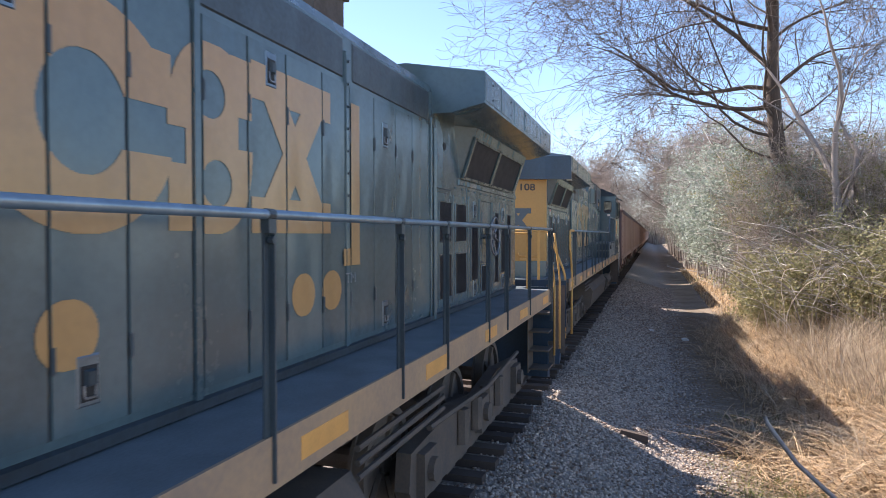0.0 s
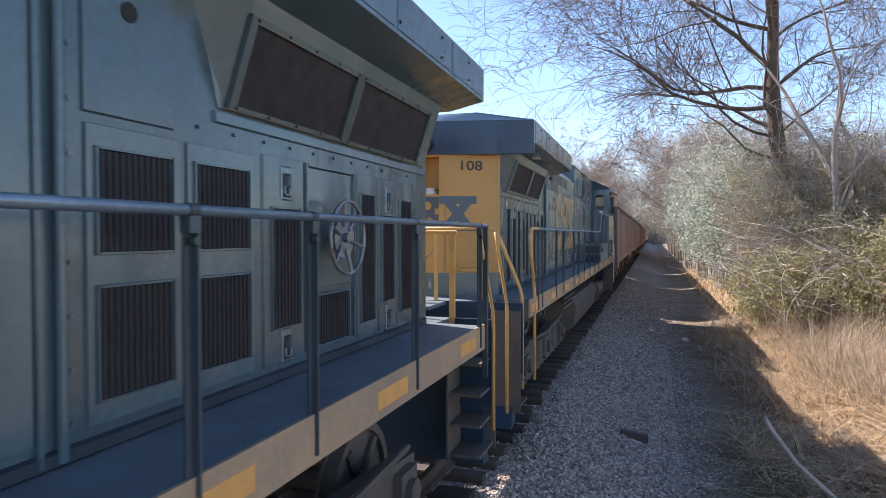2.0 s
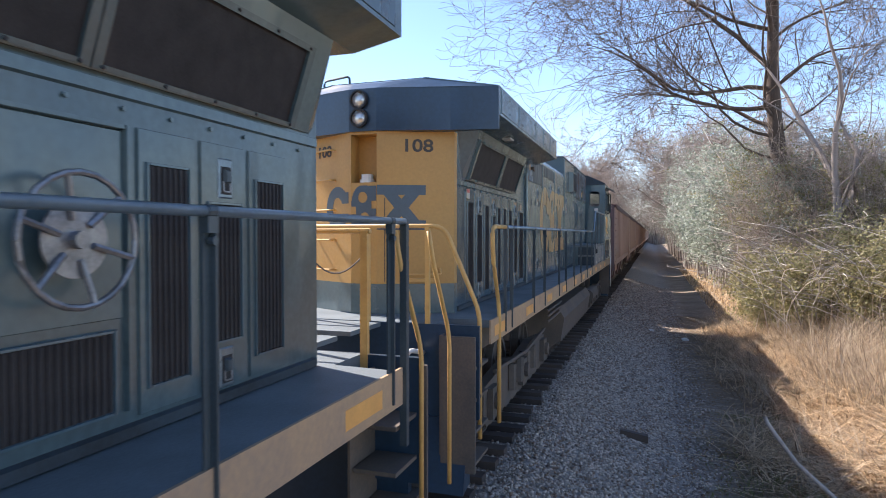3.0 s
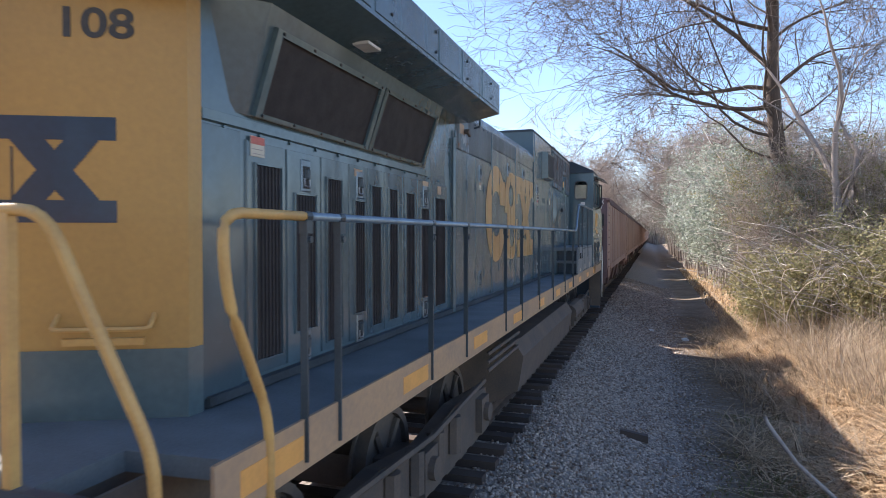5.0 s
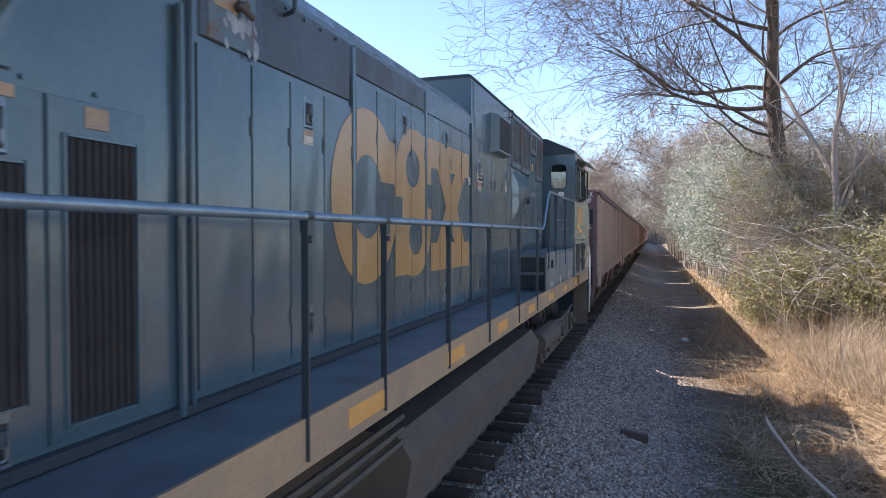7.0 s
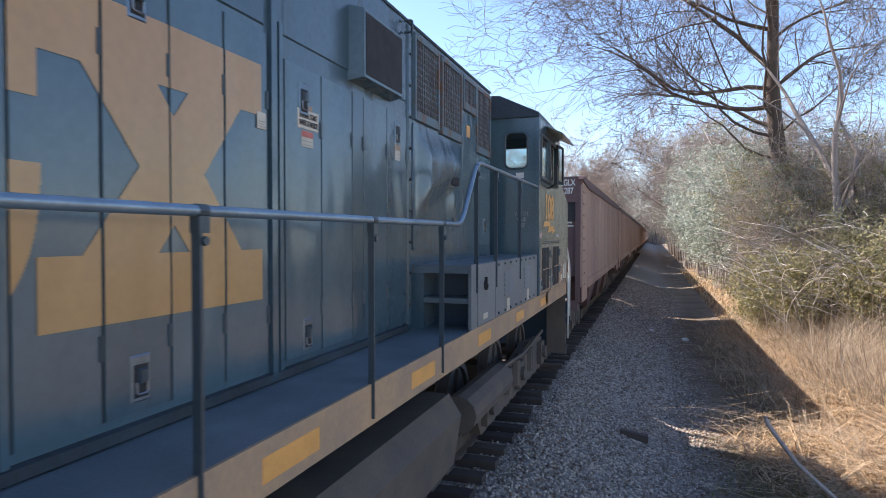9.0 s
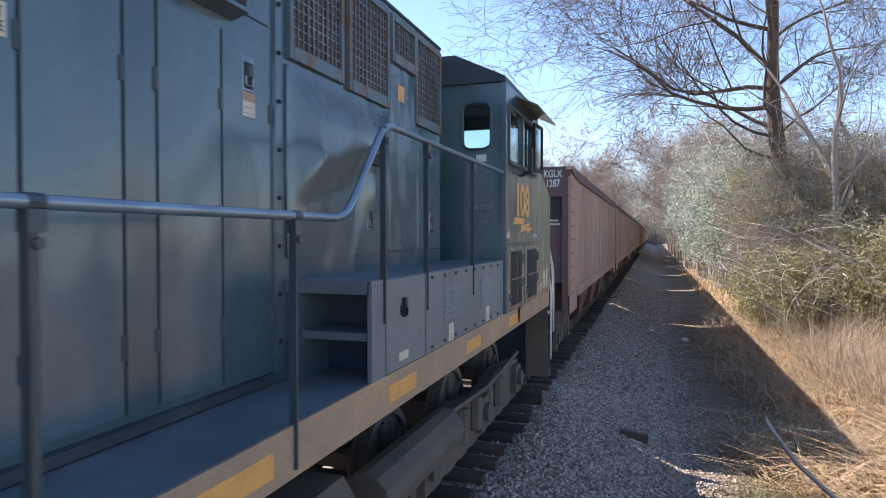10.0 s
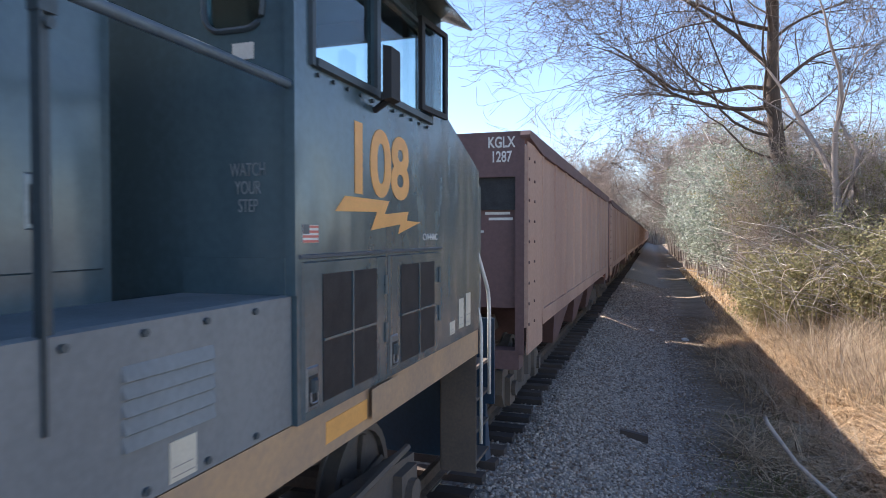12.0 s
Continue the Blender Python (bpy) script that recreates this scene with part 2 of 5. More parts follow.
    def drum(self, c, r0, r1, x0, x1, n=24):
        """A disc or ring with its axis along x; r1 = 0 makes it solid."""
        i, (cy, cz) = len(self.v), c
        for x in (x0, x1):
            for r in (r0, r1):
                self.v += [(x, (cy + r * math.cos(2 * math.pi * j / n)) * self.sy, cz + r * math.sin(2 * math.pi * j / n)) for j in range(n)]
        for j in range(n):
            k = (j + 1) % n
            a, b, c2, d = i, i + n, i + 2 * n, i + 3 * n
            self.f += [(a + j, a + k, c2 + k, c2 + j), (c2 + j, c2 + k, d + k, d + j), (a + k, a + j, b + j, b + k)]
            if r1 > 0:
                self.f.append((b + j, d + j, d + k, b + k))
        return self

    def mesh(self, name, material, smooth=False, clean=True):
        me = bpy.data.meshes.new(name)
        me.from_pydata(self.v, [], self.f)
        if clean:
            bm = bmesh.new()
            bm.from_mesh(me)
            bmesh.ops.recalc_face_normals(bm, faces=bm.faces)
            bm.to_mesh(me)
            bm.free()
        me.materials.append(material)
        if smooth:
            me.polygons.foreach_set("use_smooth", [True] * len(me.polygons))
        return me


def part(name, shape, material, parent, label="", smooth=False):
    ob = new(name, shape.mesh(name, material, smooth))
    ob.parent = parent
    if label:
        tagged(ob, label)
    return ob


def lettering(name, words, material, parent, box, axis="side", lift=0.0, label="", bold=0.0):
    """Words in the built-in font, fitted into box: (from, to, low, high) along the wall; lift is the wall's place."""
    cu = bpy.data.curves.new(name, "FONT")
    cu.body, cu.extrude, cu.align_x, cu.space_line, cu.offset = words, 0.002, "CENTER", 0.95, bold
    tmp = new(name, cu)
    me = bpy.data.meshes.new_from_object(tmp.evaluated_get(bpy.context.evaluated_depsgraph_get()))
    bpy.data.objects.remove(tmp)
    co = np.array([v.co for v in me.vertices])
    lo, hi = co.min(0), co.max(0)
    u = box[0] + (co[:, 0] - lo[0]) / (hi[0] - lo[0]) * (box[1] - box[0])
    w = box[2] + (co[:, 1] - lo[1]) / (hi[1] - lo[1]) * (box[3] - box[2])
    for v, a, b, c in zip(me.vertices, u, w, co[:, 2]):
        v.co = (lift + c + 0.002, a, b) if axis == "side" else (a, lift - c - 0.002, b)
    me.materials.clear()
    me.materials.append(material)
    ob = new(name, me)
    ob.parent = parent
    if label:
        tagged(ob, label)
    return ob


def emblem(name, inside, span, a, gaps, material, parent, sy=1, step=0.006, label=""):
    """A painted shape on a side wall: inside(y, z) says where paint lies; it stops at the joints between doors."""
    y0, y1, z0, z1 = span
    zs = np.arange(z0, z1, 0.005)
    s = Shape()
    n = int((y1 - y0) / step)
    for k in range(n):
        y = y0 + (k + 0.5) * step
        if any(abs(y - g) < 0.007 for g in gaps):
            continue
        ins = np.concatenate([[0], inside(y, zs).astype(int), [0]])
        edge = np.diff(ins)
        for p, q in zip(np.where(edge == 1)[0], np.where(edge == -1)[0]):
            za, zb = z0 + p * 0.005, z0 + q * 0.005
            s.poly([(a, y - step / 2, za), (a, y + step / 2, za), (a, y + step / 2, zb), (a, y - step / 2, zb)])
    me = s.mesh(name, material, clean=False)
    ob = new(name, me)
    ob.parent = parent
    if label:
        tagged(ob, label)
    return ob


# ---- ground, track ----
def ground_z(x, y):
    """Ballast bank under the track, a low strip beside it, then a bank of dead grass."""
    d = abs(x - TRACK_X)
    right = x > TRACK_X
    if d < 1.55:
        z = -0.10
    elif d < 3.6:
        z = -0.10 - (d - 1.55) * 0.34
    else:
        z = -0.797
    if right and x > 1.9:
        k = x - 1.9
        z = -0.797 + min(k * 0.13, 0.55) + max(0, min(k - 4, 14)) * 0.06
    z += (noise.noise((x * 0.45, y * 0.45, 3.1)) * 0.05 + noise.noise((x * 0.13, y * 0.1, 7.7)) * 0.10) * min(1, max(0, d - 2.0))
    return z


def axis_steps(stops):
    out = []
    for a, b, s in stops:
        out += list(np.arange(a, b, s))
    return out + [stops[-1][1]]


def build_ground():
    xs = axis_steps([(-1500, -200, 325), (-200, -20, 20), (-20, -6, 2), (-6, 10, 0.25), (10, 30, 2), (30, 200, 17), (200, 1500, 325)])
    ys = axis_steps([(-1500, -200, 325), (-200, -20, 20), (-20, 2, 2), (2, 40, 0.4), (40, 120, 2), (120, 300, 15), (300, 3000, 300)])
    vs = [(x, y, ground_z(x, y)) for y in ys for x in xs]
    n = len(xs)
    fs = [(j * n + i, j * n + i + 1, (j + 1) * n + i + 1, (j + 1) * n + i) for j in range(len(ys) - 1) for i in range(n - 1)]
    me = bpy.data.meshes.new("ground")
    me.from_pydata(vs, [], fs)
    me.materials.append(ground_material())
    me.polygons.foreach_set("use_smooth", [True] * len(me.polygons))
    tagged(new("ground", me), "grey ballast bank falling to dry straw-covered soil", "ground", kind="structure")


def stone_shapes(count):
    """A few rough broken stones, as arrays of corners and faces."""
    out = []
    ico = [(0, 0, 1), (.89, 0, .45), (.28, .85, .45), (-.72, .53, .45), (-.72, -.53, .45), (.28, -.85, .45),
           (.72, .53, -.45), (-.28, .85, -.45), (-.89, 0, -.45), (-.28, -.85, -.45), (.72, -.53, -.45), (0, 0, -1)]
    fa = [(0, 1, 2), (0, 2, 3), (0, 3, 4), (0, 4, 5), (0, 5, 1), (1, 6, 2), (2, 7, 3), (3, 8, 4), (4, 9, 5), (5, 10, 1),
          (6, 7, 2), (7, 8, 3), (8, 9, 4), (9, 10, 5), (10, 6, 1)]
    rng = np.random.default_rng(5)
    for _ in range(count):
        v = np.array(ico) * rng.uniform(0.65, 1.25, (12, 1)) * rng.uniform((0.8, 0.6, 0.45), (1.2, 1.0, 0.8))
        out.append((v, np.array(fa)))
    return out


def scatter(name, shapes, places, material, label, category, kind="stuff"):
    """Many small pieces joined in one mesh: places are x, y, z, size, turn, lean."""
    vs, fs, base = [], [], 0
    for k, (x, y, z, size, turn, lean) in enumerate(places):
        v, f = shapes[k % len(shapes)]
        c, s = math.cos(turn), math.sin(turn)
        cl, sl = math.cos(lean), math.sin(lean)
        p = v * size
        p = np.stack([p[:, 0], p[:, 1] * cl - p[:, 2] * sl, p[:, 1] * sl + p[:, 2] * cl], 1)
        p = np.stack([p[:, 0] * c - p[:, 1] * s + x, p[:, 0] * s + p[:, 1] * c + y, p[:, 2] + z], 1)
        vs.append(p)
        fs.append(f + base)
        base += len(v)
    me = bpy.data.meshes.new(name)
    fill(me, np.concatenate(vs), np.concatenate(fs))
    me.materials.append(material)
    return tagged(new(name, me), label, category, kind=kind)


def fill(me, v, f):
    """Sets a mesh from arrays; every face has as many corners as f has columns."""
    n = f.shape[1]
    me.vertices.add(len(v))
    me.vertices.foreach_set("co", v.astype(np.float32).ravel())
    me.loops.add(f.size)
    me.loops.foreach_set("vertex_index", f.astype(np.int32).ravel())
    me.polygons.add(len(f))
    me.polygons.foreach_set("loop_start", np.arange(0, f.size, n, dtype=np.int32))
    me.update(calc_edges=True)
    me.validate()


def build_ballast():
    rng = np.random.default_rng(11)
    places = []
    for y0, y1, count, lo, hi in ((3.5, 14, 30000, 0.014, 0.034), (14, 24, 15000, 0.019, 0.039), (24, 45, 10000, 0.028, 0.05)):
        for x, y, s, t, l in zip(rng.uniform(-2.2, 1.5, count), rng.uniform(y0, y1, count), rng.uniform(lo, hi, count), rng.uniform(0, 6.3, count), rng.normal(0, 0.5, count)):
            if x > 0.2 and rng.random() < (x - 0.2) / 1.1:
                continue
            if x < TRACK_X + 1.3 and rng.random() < 0.55:
                continue
            places.append((x, y, ground_z(x, y) + s * 0.25, s, t, l))
    scatter("ballast", stone_shapes(24), [p for k, p in enumerate(places) if k % 5], M_STONE, "loose grey and buff crushed stone ballast", "ballast")
    scatter("rusty_ballast", stone_shapes(24), places[::5], M_RUSTSTONE, "rust-brown stones among the grey ballast", "ballast")


def build_track():
    for side, x in (("near", TRACK_X + 0.7475), ("far", TRACK_X - 0.7475)):
        s = Shape()
        prof = [(-.07, .02), (.07, .02), (.07, .03), (.012, .055), (.012, .15), (.036, .165), (.036, .195), (.03, .2), (-.03, .2), (-.036, .195), (-.036, .165), (-.012, .15), (-.012, .055), (-.07, .03)]
        s.extrude([(x + a, b) for a, b in prof], -40, 420)
        tagged(new("rail", s.mesh("rail", M_RAILTOP)), "rusty brown steel rail on wooden ties", "rail", "rails", "structure")
    holder = tagged(new("railway_ties"), "dark weathered wooden ties bedded in ballast", "ties", kind="structure")
    tie = Shape().hull8([(-1.3, -.11, -.16), (1.3, -.11, -.16), (1.3, .11, -.16), (-1.3, .11, -.16), (-1.29, -.10, 0), (1.29, -.10, 0), (1.29, .10, 0), (-1.29, .10, 0)]).mesh("tie", M_TIE)
    plate = Shape().box(-.09, .09, -.17, .17, 0.0, .022).mesh("tie_plate", M_IRON)
    rng = random.Random(4)
    for k in range(200):
        y = 1.0 + k * 0.52
        ob = new("tie", tie)
        ob.parent = holder
        ob.matrix_basis = pose(TRACK_X + rng.uniform(-.05, .05), y + rng.uniform(-.03, .03), rng.uniform(-.02, .0), 0, 0, rng.uniform(-1.2, 1.2))
        if k < 45:
            p = new("tie_plate", plate)
            p.parent = holder
            p.matrix_basis = pose(TRACK_X + 0.7475, y, -0.001)


# ---- trees and brush ----
def twig_mesh(name, runs, material, sides=3):
    """runs: list of (points n x 3, radii n). All joined into one mesh."""
    vs, fs, base = [], [], 0
    ang = np.arange(sides) * 2 * np.pi / sides
    for pts, rad in runs:
        d = np.gradient(pts, axis=0)
        d /= np.linalg.norm(d, axis=1, keepdims=True) + 1e-9
        ref = np.where(np.abs(d[:, 2:3]) < 0.9, np.array([[0, 0, 1.0]]), np.array([[1.0, 0, 0]]))
        u = np.cross(d, ref)
        u /= np.linalg.norm(u, axis=1, keepdims=True) + 1e-9
        w = np.cross(d, u)
        ring = pts[:, None] + (u[:, None] * np.cos(ang)[None, :, None] + w[:, None] * np.sin(ang)[None, :, None]) * rad[:, None, None]
        n = len(pts)
        vs.append(ring.reshape(-1, 3))
        i = base + (np.arange(n - 1)[:, None] * sides + np.arange(sides)[None])
        j = base + (np.arange(n - 1)[:, None] * sides + (np.arange(sides)[None] + 1) % sides)
        fs.append(np.stack([i, j, j + sides, i + sides], -1).reshape(-1, 4))
        base += n * sides
    me = bpy.data.meshes.new(name)
    fill(me, np.concatenate(vs), np.concatenate(fs))
    me.materials.append(material)
    me.polygons.foreach_set("use_smooth", [True] * len(me.polygons))
    return me


def grow(rng, start, way, length, radius, level, runs, spread=0.6, kids=(5, 6, 6, 5), droop=0.0, sun_pull=0.25, last=3):
    """One limb and all that springs from it; runs[level] gathers the limbs."""
    n = 9 if level < 2 else 5
    pts, d = [np.array(start, float)], np.array(way, float)
    d /= np.linalg.norm(d)
    for k in range(n - 1):
        d = d + rng.normal(0, (0.04, 0.17, 0.2, 0.25, 0.3)[level], 3)
        d[2] += (sun_pull if level < 2 else -droop) * 0.12
        d /= np.linalg.norm(d)
        pts.append(pts[-1] + d * length / (n - 1))
    pts = np.array(pts)
    rad = radius * np.linspace(1, (0.35, 0.12, 0.2, 0.3, 0.3)[level], n)
    runs[min(level, len(runs) - 1)].append((pts, rad))
    if level >= last:
        return
    for k in range(kids[level]):
        f = (rng.uniform(0.18, 1.0) if k > 1 else 0.97) if level else rng.uniform(0.35, 1.0)
        i = min(int(f * (n - 1)), n - 2)
        p = pts[i] + (pts[i + 1] - pts[i]) * (f * (n - 1) - i)
        axis = pts[i + 1] - pts[i]
        axis /= np.linalg.norm(axis)
        side = rng.normal(0, 1, 3)
        side -= axis * side.dot(axis)
        side /= np.linalg.norm(side)
        w = axis * (1 - spread * 0.6) + side * spread + np.array([0, 0, 0.12])
        if level < 2:
            w[2] = max(w[2], 0.05)
        grow(rng, p, w, length * rng.uniform(0.42, 0.72) * (1.1 - 0.35 * f), max(rad[i] * rng.uniform(0.3, 0.5), 0.004), level + 1, runs, spread, kids, droop, sun_pull, last)


def bare_tree(seed, x, y, stems, label, kids=(8, 8, 7, 6), spread=0.7, thick=None, material=None, last=4, base=None):
    """stems: list of (way, length, radius) that leave the ground together."""
    rng = np.random.default_rng(seed)
    z = ground_z(x, y) - 0.15 if base is None else base
    holder = tagged(new("tree"), label, "tree", "bare trees")
    holder.location = (x, y, z)
    runs = [[], [], [], [], []]
    for way, length, radius, *lift in stems:
        at = (rng.normal(0, .12), rng.normal(0, .12), 0)
        if lift:
            trunk = runs[0][0][0]
            at = [np.interp(lift[0], trunk[:, 2], trunk[:, i]) for i in range(3)]
        grow(rng, at, way, length, radius, 1 if lift else 0, runs, spread, kids, 0.10, 0.35, last)
    for nm, rs, sides in (("trunk", runs[0], 9), ("branchwork", runs[1] + runs[2], 5), ("crown", runs[3] + runs[4], 3)):
        if rs:
            rs = [(p, np.maximum(r, thick or .005)) for p, r in rs]
            ob = tagged(new(nm, twig_mesh(nm, rs, material or M_BARK, sides)), kind="" if nm == "trunk" else "stuff")
            ob.parent = holder
    return holder


def leaf_shapes(count, long=1.0, wide=0.45):
    rng = np.random.default_rng(8)
    out = []
    for _ in range(count):
        b = rng.uniform(-.3, .3)
        v = np.array([(0, 0, 0), (wide, .5 * long, .12 + b * .3), (0, long, b), (-wide, .5 * long, .12)])
        out.append((v, np.array([(0, 1, 2, 3)])))
    return out


def brush(name, seed, centre, size, canes, leaves, leaf_mat, label, cane_mat=None, leaf_size=0.05, arch=0.6, height=(1.0, 2.6), thick=1.0):
    """A thicket: arching canes with side twigs, and small leaves along them. centre on plan, size = half widths."""
    rng = np.random.default_rng(seed)
    holder = tagged(new("bush"), label, "bush", "trackside brush")
    cx, cy = centre
    holder.location = (cx, cy, 0)
    runs, tips = [], []
    for _ in range(canes):
        r = math.sqrt(rng.random())
        q = rng.uniform(0, 2 * math.pi)
        x, y = math.cos(q) * r * size[0], math.sin(q) * r * size[1]
        z = ground_z(cx + x, cy + y) - 0.05
        h = rng.uniform(*height) * (1 - 0.45 * r ** 2)
        lean = rng.normal(0, arch, 2) + np.array([x / size[0], y / size[1]]) * arch * 0.5
        k = np.linspace(0, 1, 7)
        pts = np.stack([x + lean[0] * k ** 2 * h * .6, y + lean[1] * k ** 2 * h * .6, z + h * (k * 1.35 - 0.42 * k ** 2.4)], 1)
        pts[1:] += rng.normal(0, 0.035 * h * .5, (6, 3))
        runs.append((pts, np.linspace(1, 0.35, 7) * rng.uniform(0.004, 0.011) * thick))
        for _ in range(8):
            i = rng.integers(2, 7)
            d = rng.normal(0, 1, 3)
            d[2] = abs(d[2]) * 0.6
            L = rng.uniform(.15, .5) * h * .5
            k2 = np.linspace(0, 1, 4)[:, None]
            tw = pts[i] + d / np.linalg.norm(d) * L * k2 + np.array([0, 0, -0.25 * L]) * k2 ** 2
            runs.append((tw, np.linspace(1, .4, 4) * 0.0035 * thick))
            tips.append(tw)
        tips.append(pts[3:])
    ob = tagged(new("thicket", twig_mesh("thicket", runs, cane_mat or M_TWIG)), kind="stuff")
    ob.parent = holder
    if leaves:
        shapes = leaf_shapes(12)
        allp = np.concatenate(tips)
        hearts = allp[rng.integers(0, len(allp), max(20, leaves // 26))]
        pick = hearts[rng.integers(0, len(hearts), leaves)] + rng.normal(0, leaf_size * 2.2, (leaves, 3)) * (1, 1, .7)
        vs, fs = [], []
        for k, p in enumerate(pick):
            v, f = shapes[k % 12]
            a = rng.normal(0, 1, (3, 3))
            m, _ = np.linalg.qr(a)
            vs.append(v @ m * leaf_size * rng.uniform(.6, 1.4) + p)
            fs.append(f + 4 * k)
        me = bpy.data.meshes.new("leaves")
        fill(me, np.concatenate(vs), np.concatenate(fs))
        me.materials.append(leaf_mat)
        ob = tagged(new("foliage", me), kind="stuff")
        ob.parent = holder
    return holder


def grass(name, seed, count, xr, yr, material, label, tall=(0.25, 0.75), lean=0.7, density=None, width=0.006):
    rng = np.random.default_rng(seed)
    x, y = rng.uniform(*xr, count), rng.uniform(*yr, count)
    if density:
        keep = np.array([rng.random() < density(a, b) for a, b in zip(x, y)])
        x, y = x[keep], y[keep]
    n = len(x)
    z = np.array([ground_z(a, b) for a, b in zip(x, y)]) - 0.02
    clump = np.array([noise.noise((a * .8, b * .8, seed)) for a, b in zip(x, y)])
    h = rng.uniform(*tall, n) * (0.85 + 0.6 * clump)
    h *= 0.75 + 0.7 * np.array([noise.noise((a * 2.3, b * 2.3, seed + 4)) for a, b in zip(x, y)])
    q = rng.normal(0, 1.5, n) + np.array([noise.noise((a * .9, b * .9, 9)) for a, b in zip(x, y)]) * 9
    L = np.abs(rng.normal(lean, 0.4, n))
    wd = width * rng.uniform(.6, 1.5, n)
    dx, dy = np.cos(q), np.sin(q)
    fx, fy = -np.sin(q + 0.4), np.cos(q + 0.4)
    rows = []
    for k, taper in ((0, 1.0), (0.4, 0.85), (0.75, 0.6), (1.0, 0.12)):
        px_ = x + dx * L * h * k ** 1.7
        py_ = y + dy * L * h * k ** 1.7
        pz_ = z + h * (k - 0.32 * np.minimum(L, 1.6) * k ** 2.2)
        rows += [np.stack([px_ - fx * wd * taper, py_ - fy * wd * taper, pz_], 1), np.stack([px_ + fx * wd * taper, py_ + fy * wd * taper, pz_], 1)]
    v = np.stack(rows, 1).reshape(-1, 3)
    b = (np.arange(n) * 8)[:, None, None]
    f = (b + np.array([(0, 1, 3, 2), (2, 3, 5, 4), (4, 5, 7, 6)])[None]).reshape(-1, 4)
    me = bpy.data.meshes.new(name)
    fill(me, v, f)
    me.materials.append(material)
    return tagged(new(name, me), label, "grass", kind="stuff")


# ---- train ----
HOOD, WING, EDGE, CAB = 0.915, 1.49, 1.52, 1.55
WHEELS = []      # (wheelset, its place, radius)


def round_path(pts, r=0.08, n=4):
    """Eases the corners of a bent pipe."""
    out = [pts[0]]
    for a, b, c in zip(pts, pts[1:], pts[2:]):
        a, b, c = Vector(a), Vector(b), Vector(c)
        k = min(r, (a - b).length * .45, (c - b).length * .45)
        p, q = b + (a - b).normalized() * k, b + (c - b).normalized() * k
        out += [tuple(p.lerp(b, t).lerp(b.lerp(q, t), t)) for t in (i / n for i in range(n + 1))]
    return out + [pts[-1]]


def latch(parent, y, z, a, sy):
    """A recessed paddle latch in its bright plate."""
    p = part("latch", Shape(sy).plate(a, a + .008, y - .058, y + .058, z - .112, z + .105, .008), M_LATCH, parent, "bright worn latch plate")
    part("recess", Shape(sy).plate(a + .008, a + .010, y - .043, y + .043, z - .090, z + .060, .002), M_BLACK, p)
    part("paddle", Shape(sy).plate(a + .010, a + .030, y - .026, y + .026, z - .030, z + .045, .008), M_POST, p)
    part("spring_clip", Shape(sy).tube(round_path([(a + .012, y - .03, z - .02), (a + .014, y - .03, z - .075), (a + .014, y + .03, z - .075), (a + .012, y + .03, z - .02)], .015), .006, 5), M_STEEL, p, "bright steel latch bail")


def vent(parent, y0, y1, z0, z1, a, sy):
    """A louvred screen behind its frame, with upright fins."""
    f = Shape(sy)
    t = .018
    f.plate(a, a + .014, y0 - t, y0, z0 - t, z1 + t, .004).plate(a, a + .014, y1, y1 + t, z0 - t, z1 + t, .004)
    f.plate(a, a + .014, y0, y1, z0 - t, z0, .004).plate(a, a + .014, y0, y1, z1, z1 + t, .004)
    v = part("vent", f, M_BLUE, parent)
    part("screen", Shape(sy).box(a - .005, a + .002, y0, y1, z0, z1), M_SCREEN, v, "dark screen")
    n = max(4, int((y1 - y0) / .035))
    fin = Shape(sy).box(a + .002, a + .009, -.005, .005, z0, z1).mesh("fin", M_SLAT)
    for k in range(n):
        ob = new("fin", fin)
        ob.parent, ob.location = v, (0, sy * (y0 + (k + .5) * (y1 - y0) / n), 0)


def bolt_row(parent, pts, a, sy, r=.018, material=None):
    one = Shape(sy).drum((0, 0), r, 0, a, a + .014, 6).mesh("bolt", material or M_GREYP)
    for y, z in pts:
        ob = new("bolt", one)
        ob.parent, ob.location = parent, (0, y * sy, z)


def sticker(parent, y0, y1, z0, z1, a, sy, top=None, lines=3, material=None):
    st = part("sticker", Shape(sy).plate(a, a + .003, y0, y1, z0, z1, .002), material or M_CREAM, parent, "small printed warning sticker")
    if top:
        part("header", Shape(sy).plate(a + .003, a + .0045, y0 + .002, y1 - .002, z1 - (z1 - z0) * .4, z1 - .002, .001), top, st)
    s = Shape(sy)
    for k in range(lines):
        z = z0 + (z1 - z0) * (.12 + .45 * k / max(lines, 1))
        s.plate(a + .003, a + .004, y0 + .012, y1 - .012 - .01 * (k % 2), z, z + .005, .001)
    if lines:
        part("print", s, M_PRINT, st)


